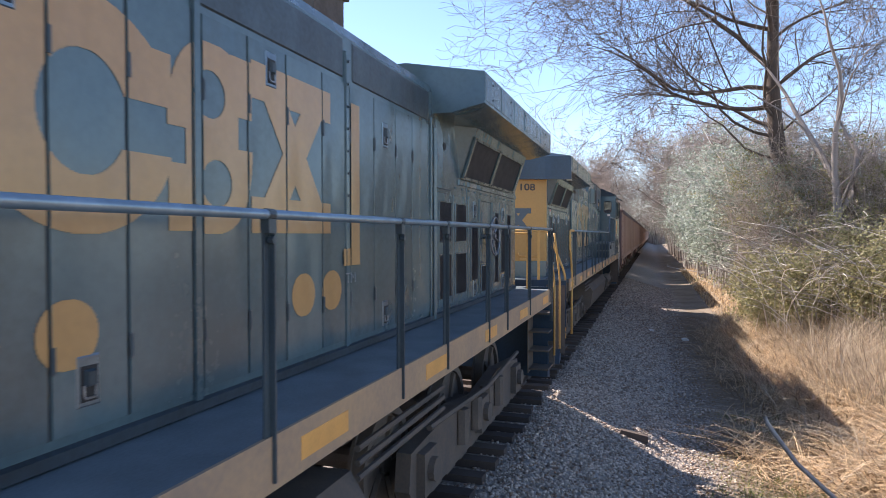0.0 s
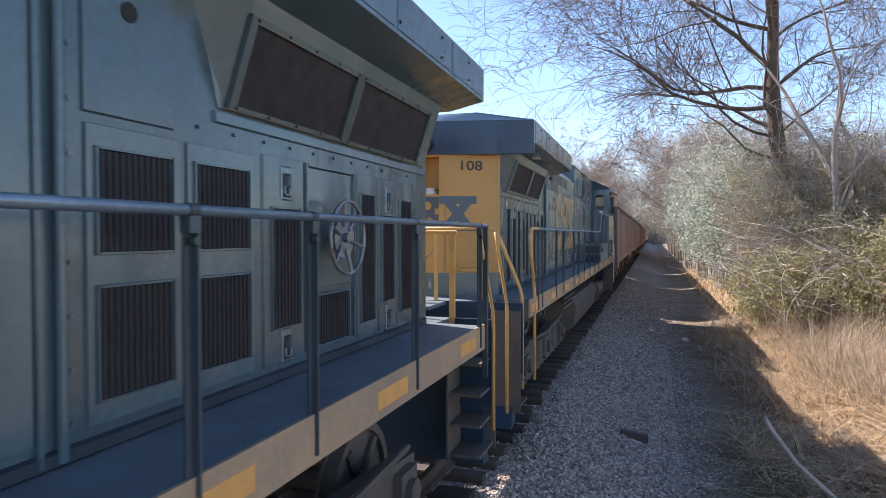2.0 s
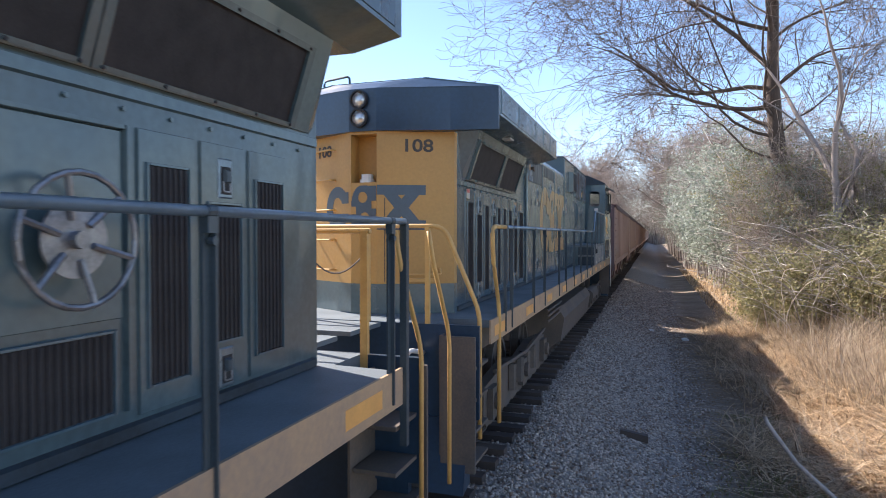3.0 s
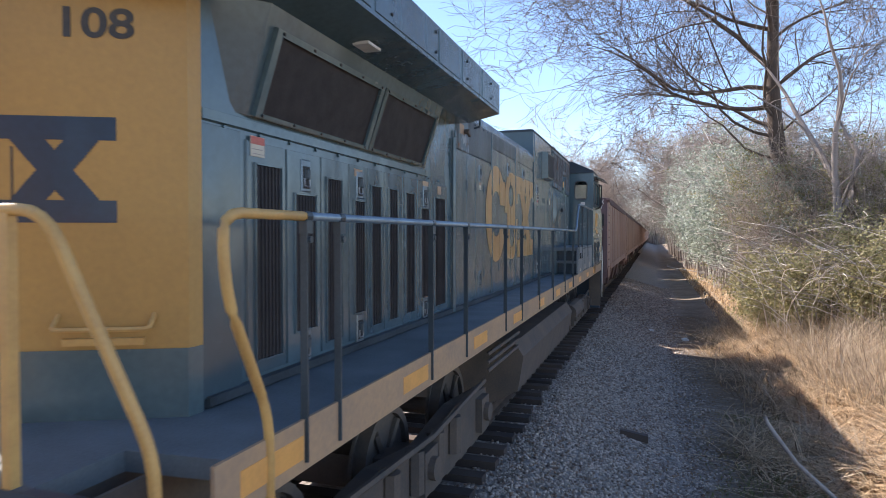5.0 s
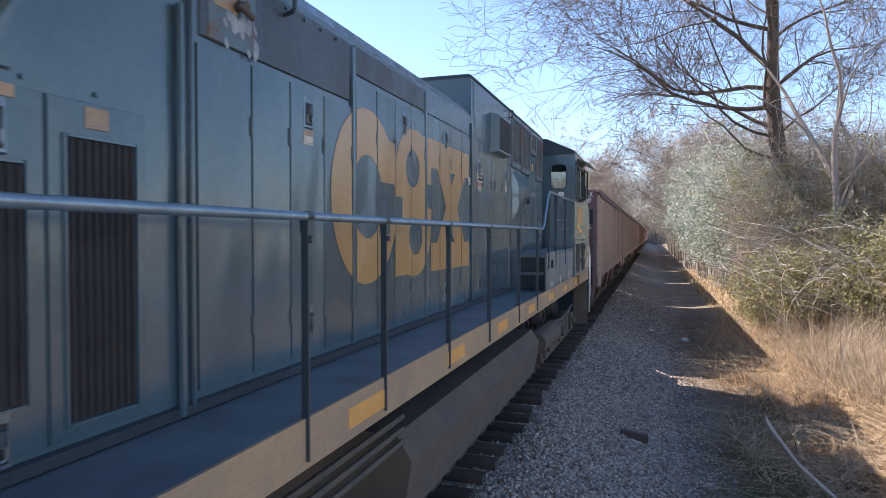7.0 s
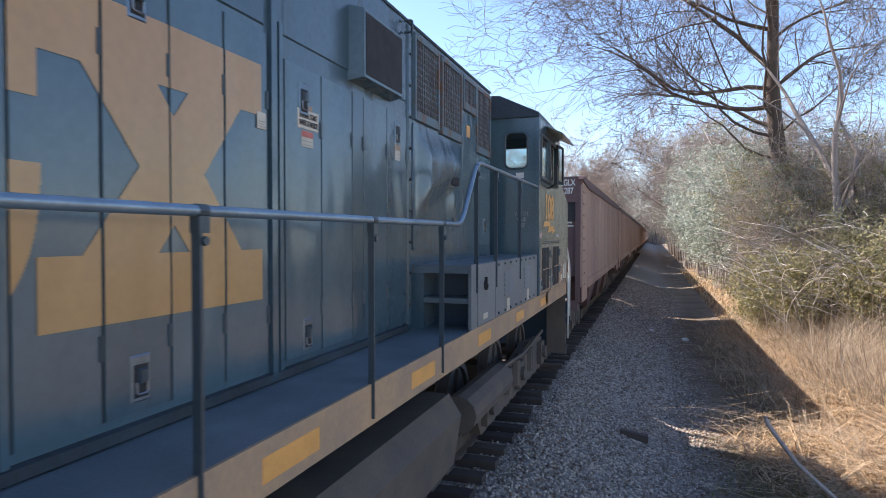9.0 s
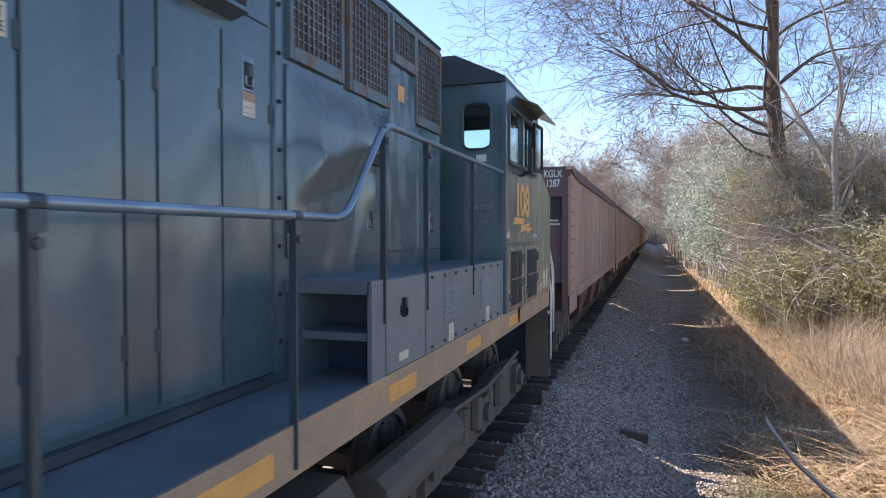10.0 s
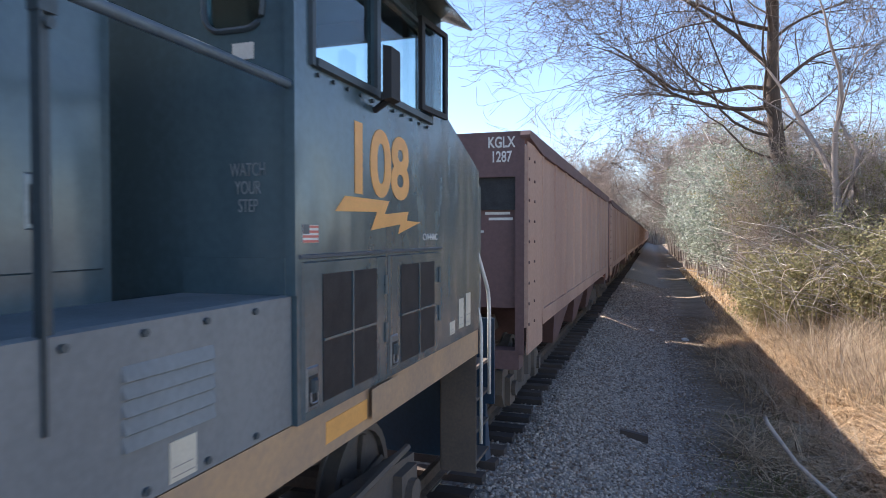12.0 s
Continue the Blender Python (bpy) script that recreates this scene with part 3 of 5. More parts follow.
def truck(parent, yc, axles, sy, radius=0.53):
    """A bogie: side frames with springs and journal boxes; the wheelsets turn."""
    span = (axles - 1) * .98
    h = part("truck_frame", Shape(sy).box(-.95, .95, yc - .25, yc + .25, .55, .85), M_IRON, parent, "grimy cast steel truck")
    for sx in (-1, 1):
        prof = [(yc - span - .35, .62), (yc - span - .2, .42), (yc + span + .2, .42), (yc + span + .35, .62), (yc + span + .3, .95), (yc + span * .5, 1.05), (yc, .92), (yc - span * .5, 1.05), (yc - span - .3, .95)]
        part("side_frame", Shape(sy).side_extrude(prof, sx * 1.02, sx * 1.16), M_IRON, h)
        for k in range(axles):
            y = yc + (k - (axles - 1) / 2) * 1.96
            part("journal_box", Shape(sy).box(sx * 1.0, sx * 1.24, y - .17, y + .17, radius - .02, radius + .38).tube([(sx * 1.16, y, radius + .2), (sx * 1.3, y, radius + .2)], .11, 10), M_IRON, h)
        for k in range(4):
            y = yc + (k - 1.5) * .55
            part("spring", Shape(sy).tube([(sx * 1.18, y, .6), (sx * 1.18, y, .98)], .09, 8), M_IRON, h)
        part("brake_pipe", Shape(sy).tube([(sx * 1.22, yc - span, 1.1), (sx * 1.25, yc, 1.02), (sx * 1.22, yc + span, 1.1)], .03, 6), M_IRON, h)
    for k in range(axles):
        y = (yc + (k - (axles - 1) / 2) * 1.96) * sy
        w = Shape()
        for sx in (-1, 1):
            w.drum((0, 0), radius, radius * .86, sx * .68, sx * .81).drum((0, 0), radius + .028, 0, sx * .66, sx * .69)
            w.drum((0, 0), radius * .86, 0, sx * .71, sx * .76)
            for j in range(5):
                q = j * 2 * math.pi / 5
                w.tube([(sx * .77, .25 * radius * math.cos(q), .25 * radius * math.sin(q)), (sx * .79, .8 * radius * math.cos(q), .8 * radius * math.sin(q))], .035, 5)
        w.tube([(-.8, 0, 0), (.8, 0, 0)], .1, 10)
        ob = part("wheelset", w, M_IRON, parent)
        ob.location = (0, y, radius + .2)
        WHEELS.append((ob, (0, y, radius + .2), radius))


def rails_and_posts(parent, sy, posts, path, material, end_yellow=None, post_mat=None):
    part("handrail", Shape(sy).tube(round_path(path, .14), .023, 10), material, parent, "glossy dark blue pipe handrail, coloured lighter for the sky's sheen", True)
    for y, z in posts:
        p = part("post", Shape(sy).box(EDGE - .022, EDGE - .010, y - .026, y + .026, 1.74, z - .05).box(EDGE - .010, EDGE + .018, y - .026, y - .014, 1.74, z - .05), post_mat or M_POST, parent)
        part("clamp", Shape(sy).box(EDGE - .026, EDGE + .020, y - .030, y + .030, z - .085, z - .02).tube([(EDGE, y - .026, z), (EDGE, y + .026, z)], .027, 10).drum((y, z - .115), .018, 0, EDGE + .0, EDGE + .03, 8), M_POST, p)


def arch_c(yc, zc, ry, rz, iy, iz):
    def inside(y, z):
        u, w = (y - yc), (z - zc)
        ring = ((u / ry) ** 2 + (w / rz) ** 2 < 1) & ((u / iy) ** 2 + (w / iz) ** 2 > 1)
        block = (u > iy) & (u < ry * .98) & (w > rz * .22) & (w < rz * .72)
        notch = (u > iy * .85) & (w > -rz * .26) & (w < rz * .20)
        return (ring | block) & ~notch
    return inside


def double_curl(yc, zc, ry, rz):
    def inside(y, z):
        u, w = (y - yc) / ry, (z - zc) / rz
        body = (np.abs(u) ** 2.4 + np.abs(w) ** 2.4 < 1) & ~((u > .62) & (w > -.05) & (w < .30)) & ~((u < -.62) & (w < .05) & (w > -.30))
        eye_t = ((u + .08) / .36) ** 2 + ((w - .46) / .25) ** 2 < 1
        eye_l = ((u - .08) / .36) ** 2 + ((w + .46) / .25) ** 2 < 1
        tab = (u > .40) & (u < .98) & (w > .30) & (w < .97)
        tab_l = (u < -.40) & (u > -.98) & (w < -.30) & (w > -.97)
        return (body & ~eye_t & ~eye_l) | (tab & ~eye_t) | (tab_l & ~eye_l)
    return inside


def crossed_wedges(y0, y1, z0, z1):
    yc, zc, hy, hz = (y0 + y1) / 2, (z0 + z1) / 2, (y1 - y0) / 2, (z1 - z0) / 2

    def inside(y, z):
        u, w = (y - yc) / hy, (z - zc) / hz
        aw, au = np.abs(w), np.abs(u)
        slab = (aw >= .57) & (au < 1)
        waist = (au < .30 + .74 * aw) & (aw < .57)
        nick = (aw > .38) & (aw < .57) & (au < (aw - .38) * .76)
        return (slab | waist) & ~nick & (aw < 1)
    return inside


def disc(yc, zc, r):
    def inside(y, z):
        return (y - yc) ** 2 + (z - zc) ** 2 < r * r
    return inside


def corner_bar(y0, y1, foot, z0, z1, thick):
    def inside(y, z):
        return ((y > y1 - thick) & (y < y1) & (z > z0) & (z < z1)) | ((y > y0) & (y < y1) & (z > z0) & (z < z0 + foot))
    return inside


def hood_doors(parent, joints, z0, z1, a, sy, material):
    for y in joints:
        # black strip stands in for the shade in each gap between doors
        part("door_gasket", Shape(sy).box(a - .002, a + .005, y - .007, y + .007, z0, z1), M_BLACK, parent)
    for y0, y1 in zip(joints, joints[1:]):
        if y1 - y0 < .12:
            part("cover_strip", Shape(sy).plate(a, a + .022, y0 + .006, y1 - .006, z0 - .05, z1 + .25, .006), material, parent)
        else:
            door = part("hood_door", Shape(sy).plate(a, a + .014, y0 + .006, y1 - .006, z0, z1, .005), material, parent)
            for z in (z0 + (z1 - z0) * .16, z0 + (z1 - z0) * .80):
                part("hinge", Shape(sy).tube([(a + .016, y1 - .012, z - .055), (a + .016, y1 - .012, z + .055)], .011, 6), M_POST, door)


def locomotive_base(name, label, sy, paint, length=22.3, radiator=(1.88, 6.2), hood=(6.2, 11.5), hood_top=4.40):
    """Frame, deck, trucks, tank, hood and the winged radiator house at the rear."""
    loco = tagged(new(name), label, "locomotive", "locomotives")
    part("deck", Shape(sy).plan_extrude([(-1.02, .85), (1.02, .85), (1.02, 1.3), (1.5, 1.34), (1.5, length - 1.5), (1.0, length - 1.45), (1.0, length - .75), (-1.0, length - .75), (-1.0, length - 1.45), (-1.5, length - 1.5), (-1.5, 1.34), (-1.02, 1.3)], 1.86, 1.95), M_DECK, loco, "worn grey-blue walkway plate")
    part("underframe", Shape(sy).box(-1.0, 1.0, .88, length - .78, 1.35, 1.86), M_IRON, loco)
    for sx in (-1, 1):
        sill = part("side_sill", Shape(sy).box(sx * 1.5, sx * EDGE, 1.25, length - 1.5, 1.70, 1.955), M_SILL, loco, "yellow side sill, coloured pale as if under lens flare")
        for k in range(10):
            y = (1.60 + k * 1.79) if sy < 0 else (1.41 + k * 1.815)
            part("reflector", Shape(sy).plate(sx * EDGE, sx * (EDGE + .004), y, y + .5, 1.76, 1.88, .002), M_REFL, sill)
    part("fuel_tank", Shape(sy).extrude([(-1.25, 1.3), (-1.38, 1.1), (-1.3, .6), (-.9, .38), (.9, .38), (1.3, .6), (1.38, 1.1), (1.25, 1.3)], 8.2, 14.0), M_IRON, loco, "grimy fuel tank")
    for k in range(3):
        part("pipe", Shape(sy).tube([(1.3, 6.4, 1.25 + .1 * k), (1.3, 8.2, 1.25 + .1 * k)], .025, 6), M_IRON, loco)
    part("air_tank", Shape(sy).tube([(1.25, 14.3, 1.0), (1.25, 16.1, 1.0)], .2, 12), M_IRON, loco)
    truck(loco, 4.6, 3, sy)
    truck(loco, length - 4.6, 3, sy)
    # end plates, pilot and coupler
    for y, d in ((.85, -1), (length - .75, 1)):
        part("end_plate", Shape(sy).box(-1.5, 1.5, y - .02, y + .03, 1.0, 1.95), M_NAVY, loco)
        part("snow_plough", Shape(sy).side_extrude([(y, .35), (y + d * .25, .3), (y + d * .05, 1.0), (y, 1.0)], -1.4, 1.4), M_NAVY, loco)
        # added plate across the coupler gap, keeps a sun strip off the ballast
        part("drop_step", Shape(sy).box(-.42, .42, min(y, y + d * .72), max(y, y + d * .72), 1.90, 1.945), M_DECK, loco, "added steel plate that blocks sun between the engines" if d < 0 else "")
        part("coupler", Shape(sy).box(-.11, .11, min(y, y + d * .7), max(y, y + d * .7), .93, 1.2).box(-.16, .16, min(y + d * .5, y + d * .78), max(y + d * .5, y + d * .78), .9, 1.22), M_IRON, loco)
    # steps at the corners
    for y in (1.0, length - 1.2):
        for sx in (-1, 1):
            well = part("step_well", Shape(sy).box(sx * 1.12, sx * 1.14, y - .3, y + .3, .5, 1.86).box(sx * 1.14, sx * 1.5, y - .32, y - .29, .5, 1.86), M_IRON, loco)
            for k in range(4):
                part("step", Shape(sy).box(sx * 1.15, sx * 1.48, y - .28, y + .28, .55 + k * .32, .58 + k * .32), M_IRON, well)
    # engine hood
    c = hood_top
    prof = [(-HOOD, 1.95), (HOOD, 1.95), (HOOD, c - .10), (HOOD - .03, c - .02), (HOOD - .12, c + .04), (.5, c + .10), (-.5, c + .10), (-HOOD + .12, c + .04), (-HOOD + .03, c - .02), (-HOOD, c - .10)]
    part("engine_hood", Shape(sy).extrude(prof, hood[0], hood[1]), paint, loco)
    ex = Shape(sy).box(-.34, .34, hood[0] + .9, hood[0] + 1.45, c + .08, c + .62).box(-.38, .38, hood[0] + .86, hood[0] + 1.49, c + .62, c + .68)
    part("exhaust_stack", ex, M_RAILTOP, loco, "rusty brown exhaust stack")
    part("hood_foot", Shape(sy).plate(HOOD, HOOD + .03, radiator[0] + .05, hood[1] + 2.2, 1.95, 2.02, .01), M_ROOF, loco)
    # radiator house
    y0, y1 = radiator
    body = part("radiator_house", Shape(sy).box(-HOOD, HOOD, y0, y1, 1.95, 4.17), paint, loco)
    near_end = y0 + (.14 if sy < 0 else .37)
    far_end, run = (4.58, .30) if sy < 0 else (5.25, .42)
    for sx in (-1, 1):
        part("overhang", Shape(sy).hull8([(sx * (HOOD - .02), near_end - .1, 3.56), (sx * .93, near_end, 3.56), (sx * .93, far_end, 3.56), (sx * (HOOD - .02), far_end + run * .4, 3.56),
                                          (sx * (HOOD - .02), near_end - .3, 4.16), (sx * 1.13, near_end, 4.16), (sx * 1.13, far_end, 4.16), (sx * (HOOD - .02), far_end + run, 4.16)]), paint, body)
    top = [(-WING, 4.24), (-1.13, 4.16), (1.13, 4.16), (WING, 4.24), (WING, 4.565), (.62, 4.72), (-.62, 4.72), (-WING, 4.565)]
    wing = part("radiator_wing", Shape(sy).extrude(top, y0 - .17, y1), M_BLUE2, loco, "broad blue-grey winged radiator roof")
    for sx in (-1, 1):
        for k, (p, q) in enumerate(((.1, 1.05), (1.1, 2.3), (2.34, 2.962), (3.0, 3.65), (3.7, 4.4))):
            part("wing_hatch", Shape(sy).plate(sx * WING, sx * (WING + .007), y0 + p - .15, y0 + q - .16, 4.27, 4.55, .005), M_BLUE2, wing)
    part("shutter_grille", Shape(sy).box(-.8, .8, y0 + .6, y1 - .6, 4.71, 4.75), M_SCREEN, wing)
    bolt_row(wing, [(y0 + p, z) for p in (.4, 1.2, 2.1, 3.0, 3.9) for z in (4.33, 4.49)], WING + .004, sy, .012, M_BLACK)
    # two sloping intake screens under the wing
    def slope(t, y, lift=0.0):
        return (.93 + .2 * t + lift * .95, y, 3.56 + .6 * t - lift * .3)
    for p, q in ((.51, 1.90), (2.04, 3.23)) if sy > 0 else ((.41, 1.84), (1.95, 3.18)):
        pa, qa = y0 + p, y0 + q
        fr = Shape(sy)
        for (u0, u1, t0, t1) in ((pa - .06, pa, .01, .83), (qa, qa + .06, .01, .83), (pa, qa, .01, .05), (pa, qa, .77, .83)):
            fr.hull8([slope(t0, u0), slope(t0, u1), slope(t1, u1), slope(t1, u0), slope(t0, u0, .03), slope(t0, u1, .03), slope(t1, u1, .03), slope(t1, u0, .03)])
        f = part("screen_frame", fr, M_BLUE2, body)
        one = Shape(sy).drum((0, 0), .010, 0, 0, .008, 6).mesh("bolt", M_BLACK)
        for j in range(5):
            for tt in (.03, .80):
                o = new("bolt", one)
                c = slope(tt, (pa + (qa - pa) * j / 4) * sy, .03)
                o.parent, o.location = f, c
        part("intake_screen", Shape(sy).hull8([slope(.05, pa), slope(.05, qa), slope(.77, qa), slope(.77, pa), slope(.05, pa, .008), slope(.05, qa, .008), slope(.77, qa, .008), slope(.77, pa, .008)]), M_SCREEN, f, "dark intake screen")
    part("ledge", Shape(sy).plate(HOOD, HOOD + .022, y0 + .02, far_end + .1, 3.47, 3.54, .008), M_BLUE2, body)
    # pipe strips where the houses meet
    part("pipe_strip", Shape(sy).tube([(HOOD + .03, y1 + .0, 1.97), (HOOD + .03, y1 + .0, 4.0)], .022, 8).tube([(HOOD + .02, y1 + .09, 1.97), (HOOD + .02, y1 + .09, 4.1)], .014, 6), paint, loco)
    return loco, body, wing


def dented_sheet(y0, y1, z0, z1, n=36, m=28):
    """A large door skin with a bulged crease across it, its edges held flat."""
    s = Shape()

    def out(u, w):
        ridge = max(0, min((u - .05) * .55, (1.02 - w) * .30, (w - .40 - .35 * u) * .42 + .055, (1 - u) * .5))
        knock = .030 * math.exp(-((u - .80) / .12) ** 2 - ((w - .42) / .16) ** 2) + .02 * math.exp(-((u - .2) / .2) ** 2 - ((w - .3) / .2) ** 2)
        edge = min(1, 8 * u, 8 * (1 - u), 8 * w, 8 * (1 - w))
        return HOOD + .014 + (min(ridge, .075) + knock) * edge
    for j in range(m + 1):
        for i in range(n + 1):
            u, w = i / n, j / m
            s.v.append((out(u, w), y0 + (y1 - y0) * u, z0 + (z1 - z0) * w))
    k = n + 1
    s.f = [(j * k + i, j * k + i + 1, (j + 1) * k + i + 1, (j + 1) * k + i) for j in range(m) for i in range(n)]
    b = len(s.v)
    s.v += [(HOOD - .002, y0, z0), (HOOD - .002, y1, z0), (HOOD - .002, y1, z1), (HOOD - .002, y0, z1)]
    corner = (0, n, m * k + n, m * k)
    s.f += [(b + q, b + (q + 1) % 4, corner[(q + 1) % 4], corner[q]) for q in range(4)]
    return s


def locomotive_near():
    """The nearer engine, which faces away behind the camera: only its rear half shows."""
    sy = -1
    loco, body, wing = locomotive_base("locomotive", "blue-grey freight locomotive with faded yellow emblem, long hood trailing", sy, M_BLUE2, radiator=(1.36, 5.62), hood=(5.62, 17.0), hood_top=4.48)
    joints = [5.72, 6.24, 6.66, 7.12, 7.57, 7.64, 7.99, 8.45, 8.85, 9.24, 9.31, 9.73, 10.12, 10.5, 10.95, 11.4, 11.47, 11.9]
    hood_doors(loco, joints, 2.06, 4.02, HOOD, sy, M_BLUE2)
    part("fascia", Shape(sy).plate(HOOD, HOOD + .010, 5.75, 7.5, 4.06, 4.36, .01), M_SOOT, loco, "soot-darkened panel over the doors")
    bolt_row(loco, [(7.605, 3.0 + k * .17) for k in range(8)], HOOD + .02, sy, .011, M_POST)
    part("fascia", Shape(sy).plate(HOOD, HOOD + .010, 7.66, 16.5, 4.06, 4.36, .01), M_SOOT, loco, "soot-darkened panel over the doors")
    a = HOOD + .018
    gaps = [-j for j in joints]
    grp = "faded orange-yellow emblem shape"
    emblem("painted_ring", arch_c(-9.95, 3.375, .52, .505, .22, .26), (-10.5, -9.46, 2.86, 3.9), a, gaps, M_EMBLEM, loco, label=grp)
    emblem("painted_curl", double_curl(-9.15, 3.375, .34, .505), (-9.5, -8.8, 2.86, 3.9), a, gaps, M_EMBLEM, loco, label=grp)
    emblem("painted_wedges", crossed_wedges(-8.82, -7.88, 2.875, 3.885), (-8.85, -7.85, 2.86, 3.9), a, gaps, M_EMBLEM, loco, label=grp)
    emblem("painted_bar", corner_bar(-7.69, -7.42, .13, 2.63, 3.88, .15), (-7.7, -7.4, 2.6, 3.9), a + .008, gaps, M_EMBLEM, loco, label=grp)
    for y in (-10.47, -10.04, -8.25, -7.86):
        emblem("painted_dot", disc(y, 2.465, .145), (y - .15, y + .15, 2.3, 2.63), a, gaps, M_EMBLEM, loco, label="round faded yellow dot")
    lettering("stencil", "TM", M_STENCIL, loco, (-7.66, -7.50, 2.50, 2.58), lift=HOOD + .026)
    for y, z in ((8.62, 4.0 - .12), (6.9, 3.74), (6.9, 2.19), (9.95, 2.27), (10.3, 3.8)):
        latch(loco, y, z, HOOD + .015, sy)
    part("blank_door", Shape(sy).plate(HOOD, HOOD + .014, 4.97, 5.50, 3.38, 4.12, .008), M_BLUE2, body)
    part("eyelet", Shape(sy).drum((5.25, 3.86), .045, 0, HOOD + .014, HOOD + .02, 16), M_BLACK, body)
    # radiator house: screens in pairs, fan belt cover, narrow doors
    for p, q in ((5.00, 5.43), (4.39, 4.83)):
        part("access_panel", Shape(sy).plate(HOOD, HOOD + .014, p - .06, q + .06, 2.06, 3.34, .006), M_BLUE2, body)
        vent(body, p, q, 2.80, 3.23, HOOD + .014, sy)
        vent(body, p, q, 2.17, 2.64, HOOD + .014, sy)
    part("access_panel", Shape(sy).plate(HOOD, HOOD + .014, 3.78, 4.24, 2.06, 3.36, .006), M_BLUE2, body)
    vent(body, 3.84, 4.15, 2.29, 3.03, HOOD + .014, sy)
    latch(body, 4.0, 3.2, HOOD + .016, sy)
    latch(body, 4.0, 2.17, HOOD + .016, sy)
    fr = Shape(sy)
    for y0, y1, z0, z1 in ((3.03, 3.06, 2.08, 3.36), (3.74, 3.77, 2.08, 3.36), (3.06, 3.74, 3.33, 3.36)):
        fr.plate(HOOD, HOOD + .03, y0, y1, z0, z1, .006)
    insert = part("recess_frame", fr, M_BLUE2, body)
    part("recess_panel", Shape(sy).plate(HOOD, HOOD + .006, 3.06, 3.74, 2.5, 3.33, .004), M_BLUE2, insert)
    vent(body, 3.13, 3.64, 2.10, 2.44, HOOD + .012, sy)
    # hand brake wheel on its hub, standing off the panel
    hub = (3.40, 2.85)
    wheel = part("hand_brake", Shape(sy).tube([(HOOD, *hub), (HOOD + .16, *hub)], .035, 12).drum(hub, .15, 0, HOOD + .11, HOOD + .122, 24), M_STEEL, body, "spoked hand brake wheel")
    ring = [(HOOD + .15, hub[0] + .262 * math.cos(q), hub[1] + .262 * math.sin(q)) for q in (k * math.pi / 12 for k in range(25))]
    sp = Shape(sy).tube(ring, .014, 8)
    for k in range(6):
        q = k * math.pi / 3 + .3
        sp.tube([(HOOD + .125, hub[0] + .08 * math.cos(q), hub[1] + .08 * math.sin(q)), (HOOD + .15, hub[0] + .262 * math.cos(q), hub[1] + .262 * math.sin(q))], .014, 6)
    part("wheel_rim", sp, M_STEEL, wheel)
    for p, q, z1 in ((2.66, 2.92, 3.19), (2.24, 2.50, 3.03), (1.82, 2.09, 3.18)):
        part("access_panel", Shape(sy).plate(HOOD, HOOD + .014, p - .06, q + .06, 2.04, 3.36, .006), M_BLUE2, body)
        vent(body, p, q, 2.17 if z1 > 3.1 else 2.3, z1, HOOD + .014, sy)
    latch(body, 2.37, 3.18, HOOD + .016, sy)
    latch(body, 2.37, 2.15, HOOD + .016, sy)
    bolt_row(body, [(1.6 + k * .29, 3.43) for k in range(13)], HOOD + .0, sy, .012, M_BLUE2)
    bolt_row(body, [(5.56, 2.1 + k * .22) for k in range(9)], HOOD + .0, sy, .012, M_BLUE2)
    rails_and_posts(loco, sy, [(1.45, 2.962), (3.23, 2.962), (4.68, 2.962), (5.56, 2.962), (6.97, 2.962), (7.97, 2.962), (9.52, 2.962), (11.0, 2.962), (12.5, 2.962)],
                    [(EDGE, 1.22, 2.962), (EDGE, 14.0, 2.962)], M_RAIL)
    part("end_post", Shape(sy).box(EDGE - .03, EDGE + .02, 1.18, 1.23, 1.4, 2.962), M_POST, loco)
    for y, lab in ((.88, ""), (.2, "")):
        part("step_rail", Shape(sy).tube(round_path([(EDGE - .05, y + .38, 2.90), (EDGE - .02, y + .36, 2.66), (EDGE, y, 2.02), (EDGE, y, .75)], .12), .019, 8), M_HANDRAIL_Y, loco, "pale yellow grab rail by the steps", True)
    # end railings and rear wall
    part("end_rail", Shape(sy).tube([(-1.2, .87, 2.9), (1.1, .87, 2.9)], .02, 8), M_HANDRAIL_Y, loco)
    for x in (-1.3, -.5, .45, 1.05):
        part("end_rail_post", Shape(sy).box(x - .03, x + .03, .85, .89, 1.6, 2.9), M_HANDRAIL_Y, loco)
    part("rear_wall", Shape(sy).plan_extrude([(-HOOD, 1.36), (-.4, 1.22), (.4, 1.22), (HOOD, 1.36)], 1.95, 4.16), M_YELLOW, loco)
    return loco


